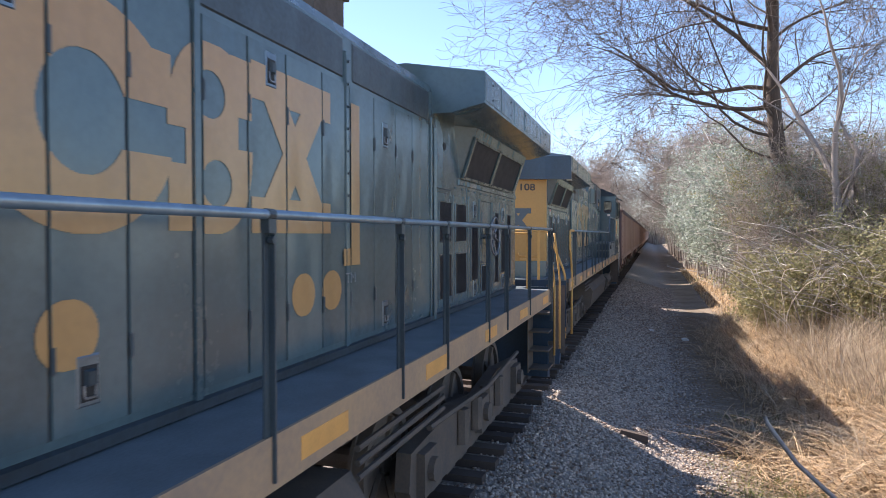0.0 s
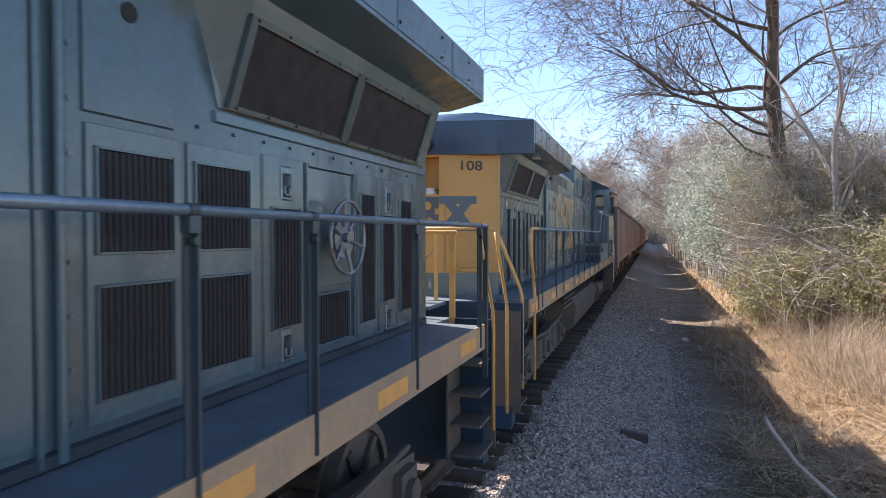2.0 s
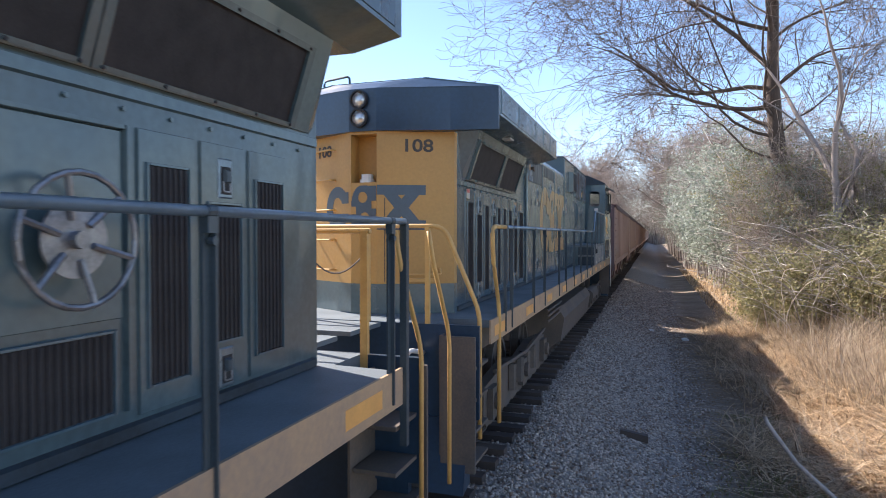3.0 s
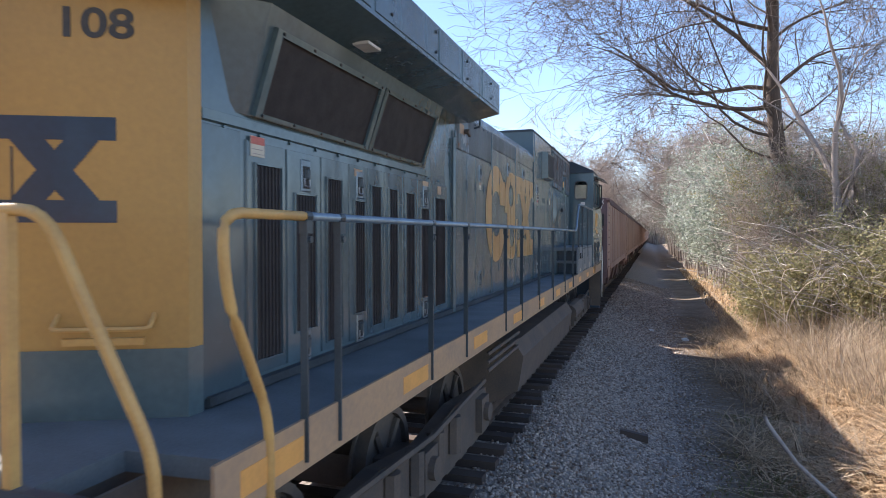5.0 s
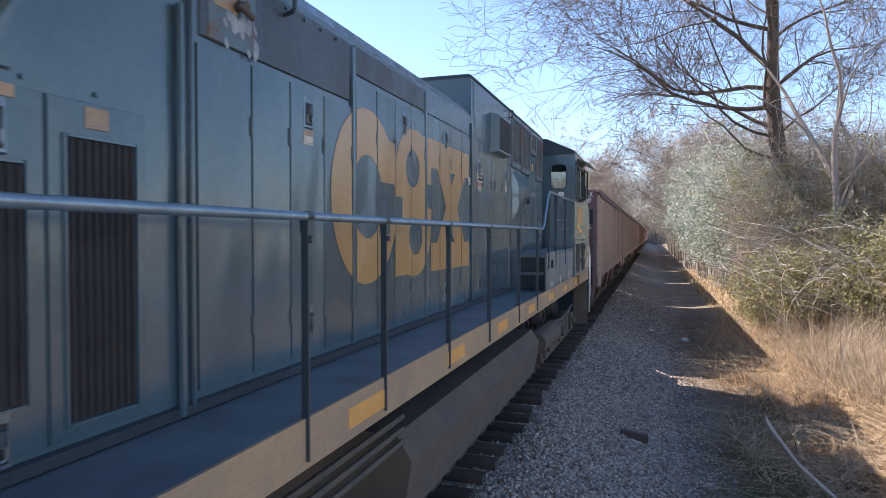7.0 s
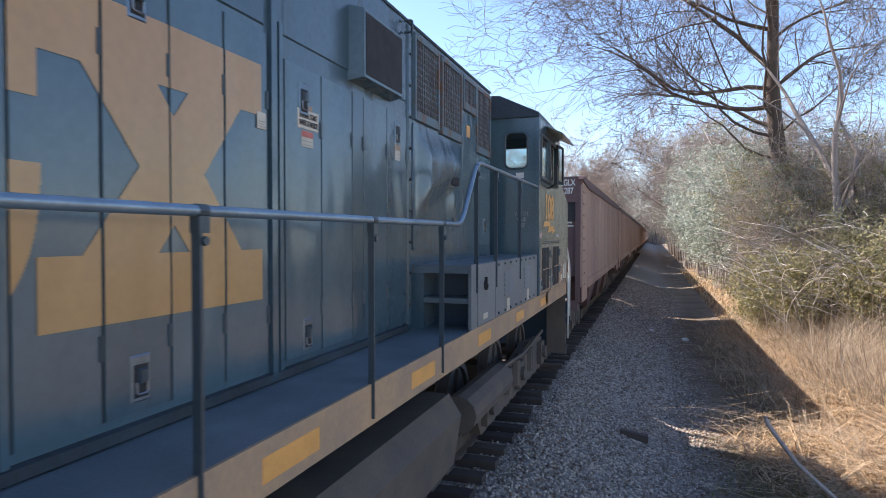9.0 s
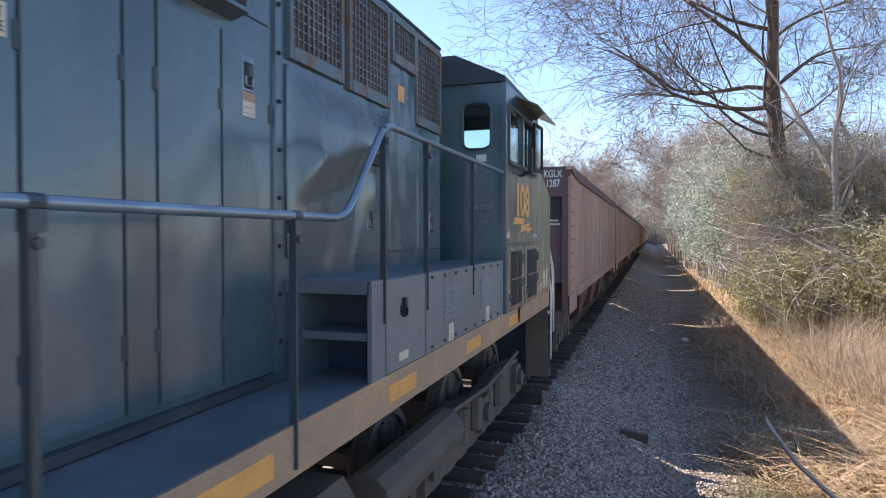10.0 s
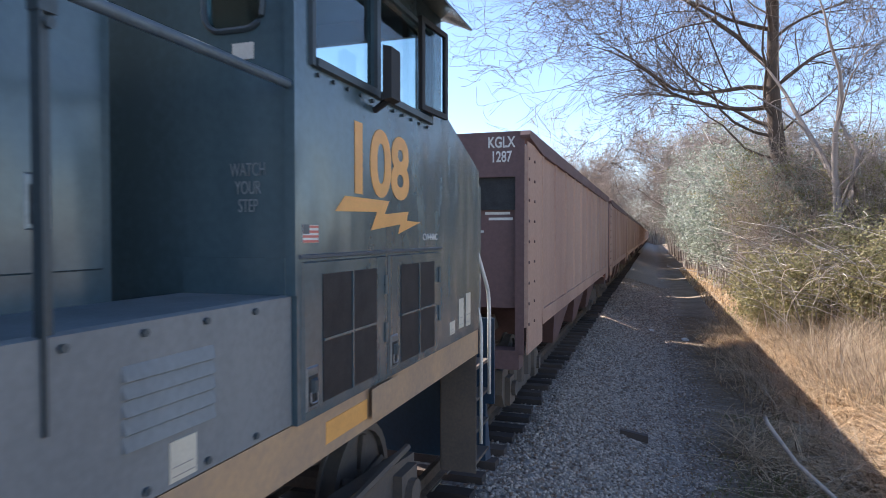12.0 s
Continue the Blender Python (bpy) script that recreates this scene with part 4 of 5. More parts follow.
def locomotive_far():
    """The second engine, whose rear end leads: hood, radiator house and wide-nosed cab all pass."""
    sy = 1
    loco, body, wing = locomotive_base("locomotive", "dark blue freight locomotive with yellow rear end and emblem", sy, M_BLUE, hood_top=4.49)
    # rear end: yellow above, dark below, with a recess, lamps and numbers
    NOSE, WIDE = 1.40, .935
    right_face = pose(.12, NOSE, 0, 0, 0, -63.7)      # along this face y runs outwards from the nose, x stands off it
    left_face = pose(-WIDE, 1.80, 0, 0, 0, -118.9)
    nose_face = pose(-.21, NOSE, 0, 0, 0, -90)
    part("rear_panel", Shape().plan_extrude([(.12, 1.90), (.12, NOSE), (WIDE, 1.80), (WIDE, 1.90)], 2.30, 4.08), M_YELLOW, loco, "yellow angled rear hood panel")
    part("rear_panel", Shape().plan_extrude([(-WIDE, 1.80), (-.21, NOSE), (-.21, 1.90), (-WIDE, 1.90)], 2.30, 4.08), M_YELLOW, loco, "yellow angled rear hood panel")
    part("rear_base", Shape().plan_extrude([(-WIDE, 1.79), (-.21, NOSE - .01), (.12, NOSE - .01), (WIDE, 1.79), (WIDE, 1.90), (-WIDE, 1.90)], 1.95, 2.30), M_BLUE2, loco)
    part("nose_door", Shape().box(-.209, .119, NOSE + .002, 1.89, 2.30, 3.48), M_YELLOW, loco)
    part("recess", Shape().box(-.209, .119, 1.62, 1.89, 3.48, 4.04).box(-.209, .119, NOSE + .002, 1.89, 4.04, 4.08), M_YELLOW, loco)
    part("beacon", Shape().tube([(-.045, 1.50, 3.48), (-.045, 1.50, 3.52)], .09, 14).tube([(-.045, 1.50, 3.52), (-.045, 1.50, 3.58)], .07, 12), M_WHITE, loco, "pale round lamp base in the recess")
    brow = part("lamp_panel", Shape().plan_extrude([(-WING, 1.74), (-.95, 1.60), (-.22, 1.37), (.13, 1.37), (.95, 1.60), (WING, 1.70), (WING, 1.74)], 4.07, 4.56), M_NAVY, loco, "dark blue panel over the rear wall")
    part("brow_roof", Shape().hull8([(-WING, 1.73, 4.56), (-.22, 1.37, 4.56), (.13, 1.37, 4.56), (WING, 1.72, 4.56), (-.62, 1.73, 4.72), (-.25, 1.55, 4.66), (.2, 1.55, 4.66), (.62, 1.73, 4.72)]), M_NAVY, brow)
    for z in (4.43, 4.22):
        o = part("headlight", Shape().drum((0, 0), .095, 0, 0, .03, 20), M_LAMP, brow, "round clear headlight", True)
        o.matrix_basis = pose(-.08, 1.372, z, 0, 0, -90)
        part("rim", Shape().drum((0, 0), .11, .092, 0, .05, 20), M_BLACK, o)
    lettering("number", "108", M_INK, loco, (.33, .66, 3.835, 3.985), lift=.002, label="dark painted running number", bold=.02).matrix_basis = right_face
    lettering("number", "108", M_INK, loco, (.14, .42, 3.82, 3.96), lift=.002, label="dark painted running number", bold=.02).matrix_basis = left_face
    # emblem wrapped over the angled faces
    for nm, fn, span, at in (("painted_wedges", crossed_wedges(.0, .57, 2.925, 3.445), (.0, .6, 2.90, 3.48), right_face),
                             ("painted_curl", double_curl(.165, 3.185, .16, .26), (.0, .33, 2.90, 3.48), nose_face),
                             ("painted_ring", arch_c(.55, 3.185, .24, .26, .10, .13), (.28, .82, 2.90, 3.48), left_face)):
        emblem(nm, fn, span, .004, [], M_NAVY, loco, label="dark blue emblem shape on yellow").matrix_basis = at
    part("grab_iron", Shape().tube(round_path([(0, .29, 2.475), (.08, .29, 2.41), (.08, .74, 2.41), (0, .74, 2.475)], .03), .013, 6), M_HANDRAIL_Y, loco).matrix_basis = right_face
    part("foot_bar", Shape().box(0, .04, .32, .70, 2.325, 2.36), M_HANDRAIL_Y, loco).matrix_basis = right_face
    part("door_seam", Shape().box(-.002, .003, .085, .095, 2.32, 3.30), M_INK, loco).matrix_basis = right_face
    for k in range(5):
        z = 2.45 + .36 * k
        part("grab_iron", Shape().tube(round_path([(0, .10, z), (.08, .10, z), (.08, .50, z), (0, .50, z)], .03), .013, 6), M_HANDRAIL_Y, loco).matrix_basis = left_face
    part("door_handle", Shape().plate(0, .02, .16, .22, 2.06, 2.18, .01), M_STEEL, loco).matrix_basis = nose_face
    part("roof_rail", Shape().tube(round_path([(-.75, 1.75, 4.62), (-.75, 1.75, 4.78), (-.4, 1.75, 4.82), (-.4, 1.75, 4.66)], .05), .014, 6), M_POST, loco)
    part("rear_side_panel", Shape().plate(HOOD, HOOD + .012, 1.90, 2.24, 2.0, 3.46, .006), M_BLUE, body)
    # radiator house doors with tall screens
    doors = [2.28, 2.70, 3.14, 3.57, 3.90, 4.24, 4.66, 5.06, 5.48, 6.0]
    vents = [(2.37, 2.63, 2.13, 3.28), (2.80, 3.06, 2.24, 3.13), (3.22, 3.44, 2.11, 3.27), (3.66, 3.84, 2.26, 3.13), (3.97, 4.16, 2.12, 3.27), (4.34, 4.53, 2.12, 3.27), (4.74, 4.96, 2.13, 3.26), (5.15, 5.39, 2.24, 3.13), (5.57, 5.92, 2.11, 3.26)]
    for y0, y1 in zip(doors, doors[1:]):
        part("access_door", Shape().plate(HOOD, HOOD + .014, y0 + .008, y1 - .008, 2.04, 3.42, .006), M_BLUE, body)
    for y0, y1, z0, z1 in vents:
        vent(body, y0, y1, z0, z1, HOOD + .014, sy)
        if z1 < 3.2:
            latch(body, (y0 + y1) / 2, 3.27, HOOD + .016, sy)
            latch(body, (y0 + y1) / 2, 2.13, HOOD + .016, sy)
    sticker(body, 2.32, 2.46, 3.33, 3.45, HOOD + .016, sy, M_RED, 2)
    sticker(body, 3.66, 3.80, 3.33, 3.39, HOOD + .016, sy, None, 0, M_SILL)
    sticker(body, 5.2, 5.36, 3.37, 3.42, HOOD + .016, sy, None, 0, M_SILL)
    sticker(body, 5.66, 5.78, 3.31, 3.40, HOOD + .016, sy, None, 1, M_SILL)
    bolt_row(body, [(2.1 + k * .33, 3.46) for k in range(12)], HOOD, sy, .012, M_BLUE)
    part("wing_light", Shape().box(1.2, 1.32, 3.1, 3.3, 4.165, 4.185), M_WHITE, wing)
    # engine hood doors
    joints = [6.33, 6.80, 7.21, 7.65, 8.08, 8.15, 8.55, 8.95, 9.35, 9.73, 9.79, 10.2, 10.6, 11.01, 11.42]
    hood_doors(loco, joints[:5], 2.06, 3.86, HOOD, sy, M_BLUE)
    hood_doors(loco, joints[4:], 2.06, 4.09, HOOD, sy, M_BLUE)
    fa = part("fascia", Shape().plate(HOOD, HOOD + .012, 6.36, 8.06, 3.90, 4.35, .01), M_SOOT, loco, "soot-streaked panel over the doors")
    old = part("filler_panel", Shape().plate(HOOD + .012, HOOD + .020, 6.42, 6.84, 3.905, 4.34, .006), M_RUSTED, fa, "rust-stained panel with worn instructions")
    sticker(old, 6.47, 6.66, 4.10, 4.22, HOOD + .020, sy, None, 3, M_SILL)
    part("lift_hook", Shape().tube(round_path([(HOOD + .01, 7.15, 4.40), (HOOD + .09, 7.15, 4.38), (HOOD + .09, 7.15, 4.28), (HOOD + .01, 7.15, 4.26)], .03), .014, 6), M_POST, fa)
    bolt_row(fa, [(6.95 + k * .22, 4.31) for k in range(5)], HOOD + .012, sy, .012, M_BLUE)
    def scraped(y, zs):
        return np.array([noise.noise((y * 9, z * 7, 4.0)) + .6 * noise.noise((y * 26, z * 15, 8.0)) - ((y - 6.68) / .22) ** 2 - ((z - 4.02) / .17) ** 2 * (1 if z > 4.02 else .45) > -.12 for z in zs])
    emblem("paint_scar", scraped, (6.40, 7.0, 3.74, 4.22), HOOD + .023, [6.80], M_SCAR, fa, label="bare scraped patch on the paint")
    part("valve", Shape().tube([(HOOD + .01, 6.66, 4.14), (HOOD + .09, 6.66, 4.14)], .03, 8).tube([(HOOD + .07, 6.60, 4.14), (HOOD + .07, 6.74, 4.10)], .02, 8), M_IRON, fa)
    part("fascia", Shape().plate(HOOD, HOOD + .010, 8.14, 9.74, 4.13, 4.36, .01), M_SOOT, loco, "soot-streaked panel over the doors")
    part("fascia", Shape().plate(HOOD, HOOD + .010, 9.78, 11.4, 4.13, 4.36, .01), M_BLUE, loco)
    for y, z in ((7.43, 3.70), (7.43, 2.28), (9.15, 3.92), (10.40, 3.95), (10.40, 2.22)):
        latch(loco, y, z, HOOD + .015, sy)
    a = HOOD + .018
    lab = "orange-yellow emblem shape on the hood doors"
    emblem("painted_ring", arch_c(8.36, 3.18, .62, .715, .29, .34), (7.72, 9.0, 2.44, 3.92), a, joints, M_EMBLEM, loco, label=lab)
    emblem("painted_curl", double_curl(9.42, 3.18, .50, .715), (8.9, 9.95, 2.44, 3.92), a, joints, M_EMBLEM, loco, label=lab)
    emblem("painted_wedges", crossed_wedges(9.90, 11.35, 2.484, 3.876), (9.85, 11.4, 2.44, 3.92), a, joints, M_EMBLEM, loco, label=lab)
    sticker(loco, 11.30, 11.39, 3.50, 3.60, HOOD + .021, sy, None, 3)
    sticker(loco, 7.37, 7.49, 3.48, 3.58, HOOD + .015, sy, M_SILL, 1)
    # taller equipment house ahead of the engine
    prof = [(-HOOD, 1.95), (HOOD, 1.95), (HOOD, 4.90), (-HOOD, 4.90)]
    cap = [(-HOOD - .012, 4.90), (HOOD + .012, 4.90), (HOOD + .012, 4.925), (HOOD - .03, 4.95), (-HOOD + .03, 4.95), (-HOOD - .012, 4.925)]
    part("house_roof", Shape().extrude(cap, 11.5, 16.95), M_ROOF, loco, "sooty dark roof")
    house = part("equipment_house", Shape().extrude(prof, 11.5, 16.95), M_BLUE, loco)
    part("pipe_strip", Shape().box(HOOD, HOOD + .03, 11.44, 11.50, 1.97, 4.3).box(HOOD, HOOD + .02, 11.54, 11.58, 1.97, 4.2), M_BLUE, loco)
    hood_doors(house, [11.6, 12.07, 12.55, 12.75, 13.22, 13.68], 2.06, 3.99, HOOD, sy, M_BLUE)
    part("fascia", Shape().plate(HOOD, HOOD + .01, 11.6, 13.68, 4.13, 4.88, .01), M_BLUE, house)
    latch(house, 11.83, 3.78, HOOD + .015, sy)
    latch(house, 13.45, 3.80, HOOD + .015, sy)
    latch(house, 11.87, 2.20, HOOD + .015, sy)
    tag = part("sign", Shape().plate(HOOD + .014, HOOD + .018, 11.755, 12.025, 3.58, 3.71, .002), M_CREAM, house, "pale instruction plate by the engine start switch")
    lettering("lettering", "ENGINE START\nSWITCH INSIDE", M_INK, tag, (11.77, 12.01, 3.60, 3.69), lift=HOOD + .018)
    sticker(house, 11.78, 11.94, 3.70, 3.745, HOOD + .015, sy, None, 0, M_SILL)
    sticker(house, 11.80, 11.95, 3.46, 3.57, HOOD + .015, sy, M_RED, 2)
    sticker(house, 13.40, 13.52, 3.55, 3.70, HOOD + .015, sy, M_SILL, 2)
    # protruding intake box
    bx = part("intake_box", Shape().hull8([(HOOD, 12.50, 4.06), (HOOD, 13.33, 4.06), (HOOD, 13.33, 4.64), (HOOD, 12.50, 4.64), (HOOD + .13, 12.53, 4.085), (HOOD + .13, 13.31, 4.085), (HOOD + .13, 13.31, 4.61), (HOOD + .13, 12.53, 4.61)]), M_BLUE2, house)
    part("screen", Shape().box(HOOD + .13, HOOD + .134, 12.56, 13.28, 4.11, 4.585), M_SCREEN, bx, "dark intake screen")
    part("hook", Shape().tube(round_path([(HOOD + .02, 13.62, 4.76), (HOOD + .10, 13.62, 4.76), (HOOD + .10, 13.62, 4.87), (HOOD + .02, 13.62, 4.87)], .03), .012, 6), M_POST, house)
    # wire grilles along the top
    for y0, y1, z0 in ((13.93, 14.58, 4.10), (14.76, 15.44, 4.08), (15.60, 16.10, 4.52), (16.19, 16.86, 4.06)):
        fr = Shape()
        zt = 4.79
        for p in ((y0 - .05, y0, z0 - .10, zt + .06), (y1, y1 + .05, z0 - .10, zt + .06), (y0, y1, z0 - .10, z0), (y0, y1, zt, zt + .06)):
            fr.plate(HOOD, HOOD + .03, *p, .005)
        g = part("grille_frame", fr, M_RUSTED, house, "chipped and rusting grille frame")
        part("backing", Shape().box(HOOD - .02, HOOD + .003, y0, y1, z0, zt), M_SCREEN, g)
        pleat = Shape()
        for k in range(int((y1 - y0) / .09)):
            y = y0 + .045 + k * .09
            pleat.hull8([(HOOD + .003, y - .03, z0), (HOOD + .003, y + .03, z0), (HOOD + .003, y + .03, zt), (HOOD + .003, y - .03, zt), (HOOD + .008, y - .008, z0), (HOOD + .008, y + .008, z0), (HOOD + .008, y + .008, zt), (HOOD + .008, y - .008, zt)])
        tagged(part("filter_pleats", pleat, M_RAILTOP, g, "brown pleated filter"), kind="stuff")
        w = Shape()
        n = int((y1 - y0) / .062)
        for k in range(1, n):
            y = y0 + (y1 - y0) * k / n
            w.box(HOOD + .014, HOOD + .022, y - .004, y + .004, z0, zt)
        m = int((zt - z0) / .062)
        for k in range(1, m):
            z = z0 + (zt - z0) * k / m
            w.box(HOOD + .008, HOOD + .014, y0, y1, z - .004, z + .004)
        tagged(part("wire_mesh", w, M_STEEL, g, "galvanised wire mesh"), kind="stuff")
    part("cabinet_door", dented_sheet(13.86, 15.50, 2.72, 3.96), M_BLUE, house, "dented blue-grey cabinet door", True)
    part("cabinet_door", Shape().plate(HOOD, HOOD + .014, 15.53, 16.16, 2.72, 4.40, .008), M_BLUE, house)
    part("cabinet_door", Shape().plate(HOOD, HOOD + .014, 16.22, 16.90, 2.72, 3.94, .008), M_BLUE, house)
    part("house_edge", Shape().plate(HOOD, HOOD + .02, 13.72, 13.80, 2.0, 4.88, .008), M_BLUE, house)
    bolt_row(house, [(13.76, 2.2 + .3 * k) for k in range(9)], HOOD + .02, sy, .014, M_BLACK)
    for y, z in ((15.1, 3.02), (16.6, 3.0)):
        latch(house, y, z, HOOD + .015, sy)
    part("slot", Shape().plate(HOOD + .03, HOOD + .074, 14.95, 15.2, 3.44, 3.54, .006), M_BLACK, house)
    sticker(house, 15.7, 15.85, 4.1, 4.25, HOOD + .016, sy, None, 2, M_REFL)
    # raised walkway past the equipment house
    plat = part("raised_walkway", Shape().box(HOOD, EDGE - .02, 13.86, 17.42, 2.50, 2.58), M_DECK, loco, "raised walkway plate")
    part("walkway_side", Shape().box(EDGE - .03, EDGE, 13.86, 14.06, 1.955, 2.585), M_GREYP, plat)
    for y0, y1 in ((14.07, 14.80), (14.82, 17.42)):
        pn = part("side_panel", Shape().plate(EDGE - .03, EDGE + .004, y0, y1, 1.955, 2.585, .008), M_GREYP, plat, "grey side panel with louvres")
        if y1 > 15:
            for g0, g1 in ((15.24, 15.68), (16.40, 16.86)):
                for k in range(5):
                    z = 2.16 + k * .058
                    part("louvre", Shape().hull8([(EDGE, g0, z), (EDGE, g1, z), (EDGE, g1, z + .05), (EDGE, g0, z + .05), (EDGE + .02, g0 + .01, z), (EDGE + .02, g1 - .01, z), (EDGE + .006, g1 - .01, z + .05), (EDGE + .006, g0 + .01, z + .05)]), M_GREYP, pn)
            bolt_row(pn, [(14.95 + .31 * k, 2.54) for k in range(8)] + [(14.95 + .31 * k, 2.0) for k in range(8)], EDGE + .004, sy, .015, M_POST)
    part("ring_handle", Shape().drum((14.36, 2.36), .052, 0, EDGE + .004, EDGE + .012, 16).drum((14.36, 2.345), .04, .028, EDGE + .012, EDGE + .03, 16).box(EDGE + .004, EDGE + .03, 14.34, 14.38, 2.38, 2.44), M_BLACK, plat)
    for y, z in ((15.37, 2.04), (16.61, 2.05)):
        sticker(plat, y, y + .14, z - .07, z + .08, EDGE + .006, sy, None, 2)
    sticker(plat, 14.28, 14.45, 2.01, 2.07, EDGE + .006, sy, None, 0)
    step = part("walkway_step", Shape().box(HOOD + .1, EDGE - .04, 13.87, 14.20, 2.21, 2.26), M_DECK, loco, "step let into the walkway end")
    part("riser", Shape().box(HOOD, EDGE - .04, 14.20, 14.24, 1.95, 2.50), M_NAVY, step)
    part("jamb", Shape().box(HOOD, HOOD + .12, 13.86, 14.20, 1.95, 2.50), M_BLUE, step)
    # handrails
    rails_and_posts(loco, sy, [(1.95, 2.962), (2.30, 2.962), (3.82, 2.962), (4.78, 2.962), (6.42, 2.962), (7.38, 2.962), (8.72, 2.962), (10.1, 2.962), (11.65, 2.962), (13.0, 2.962)],
                    [(EDGE, 1.92, 2.962), (EDGE, 13.52, 2.962), (EDGE, 14.06, 3.58), (EDGE, 17.74, 3.58)], M_RAIL)
    for y, z in ((14.06, 3.58), (14.86, 3.58), (16.15, 3.58)):
        p = part("post", Shape().box(EDGE - .022, EDGE - .010, y - .026, y + .026, 2.3, z - .04).box(EDGE - .010, EDGE + .018, y - .026, y - .014, 2.3, z - .04), M_POST, loco)
        part("clamp", Shape().box(EDGE - .026, EDGE + .020, y - .030, y + .030, z - .085, z - .02).drum((y, z - .115), .018, 0, EDGE, EDGE + .03, 8), M_POST, p)
    part("step_rail", Shape().tube(round_path([(EDGE, 1.93, 2.962), (EDGE, 1.30, 2.962), (EDGE, 1.33, 2.62), (EDGE, 1.62, 2.05), (EDGE, 1.63, .75)], .13), .024, 10), M_HANDRAIL_Y, loco, "yellow pipe grab rail by the steps", True)
    part("step_rail", Shape().tube(round_path([(-1.2, .86, 2.962), (1.12, .86, 2.962), (1.46, 1.0, 2.07), (1.46, 1.02, .75)], .13), .024, 10), M_HANDRAIL_Y, loco, "yellow pipe end railing", True)
    for x in (-1.1, -.52, .26, .94):
        part("end_rail_post", Shape().box(x - .024, x + .024, .84, .88, 1.50, 2.962), M_HANDRAIL_Y, loco)
    chain = [(-.52 + .78 * k / 12, .86, 2.7 - .25 * math.sin(math.pi * k / 12)) for k in range(13)]
    part("safety_chain", Shape().tube(chain, .010, 5), M_IRON, loco)
    part("air_hose", Shape().tube(round_path([(.5, .84, 1.5), (.5, .35, 1.55), (.5, -.05, 1.2), (.5, -.05, .8)], .15), .03, 8).tube(round_path([(.9, .84, 1.65), (.9, .4, 1.75), (.9, .2, 1.55), (.9, .5, 1.3)], .15), .025, 8), M_WHITE, loco, "pale coiled air hose", True)
    build_cab(loco)
    return loco


def rounded_loop(rect, r, n=5):
    """Corner points of a rectangle in x, z with rounded corners."""
    x0, x1, z0, z1 = rect
    out = []
    for cx, cz, q in ((x1 - r, z0 + r, -90), (x1 - r, z1 - r, 0), (x0 + r, z1 - r, 90), (x0 + r, z0 + r, 180)):
        out += [(cx + r * math.cos(radians(q + 90 * k / (n - 1))), cz + r * math.sin(radians(q + 90 * k / (n - 1)))) for k in range(n)]
    return out


def holed_wall(rect, hole, r, ya, yb):
    """An upright wall across the track with one rounded opening, as one piece."""
    x0, x1, z0, z1 = rect
    inner = rounded_loop(hole, r)
    hx0, hx1, hz0, hz1 = hole
    xa, xb, za, zb = hx0 + r, hx1 - r, hz0 + r, hz1 - r
    outer = [(xb, z0), ((xb + x1) / 2, z0), (x1, z0), (x1, (za + z0) / 2), (x1, za), (x1, zb), (x1, (zb + z1) / 2), (x1, z1), ((xb + x1) / 2, z1), (xb, z1),
             (xa, z1), ((xa + x0) / 2, z1), (x0, z1), (x0, (zb + z1) / 2), (x0, zb), (x0, za), (x0, (za + z0) / 2), (x0, z0), ((xa + x0) / 2, z0), (xa, z0)]
    s, n = Shape(), len(inner)
    for y in (ya, yb):
        s.v += [(x, y, z) for x, z in inner] + [(x, y, z) for x, z in outer]
    for i in range(n):
        j = (i + 1) % n
        s.f += [(i, j, n + j, n + i), (2 * n + i, 2 * n + j, 3 * n + j, 3 * n + i), (i, j, 2 * n + j, 2 * n + i), (n + i, n + j, 3 * n + j, 3 * n + i)]
    return s


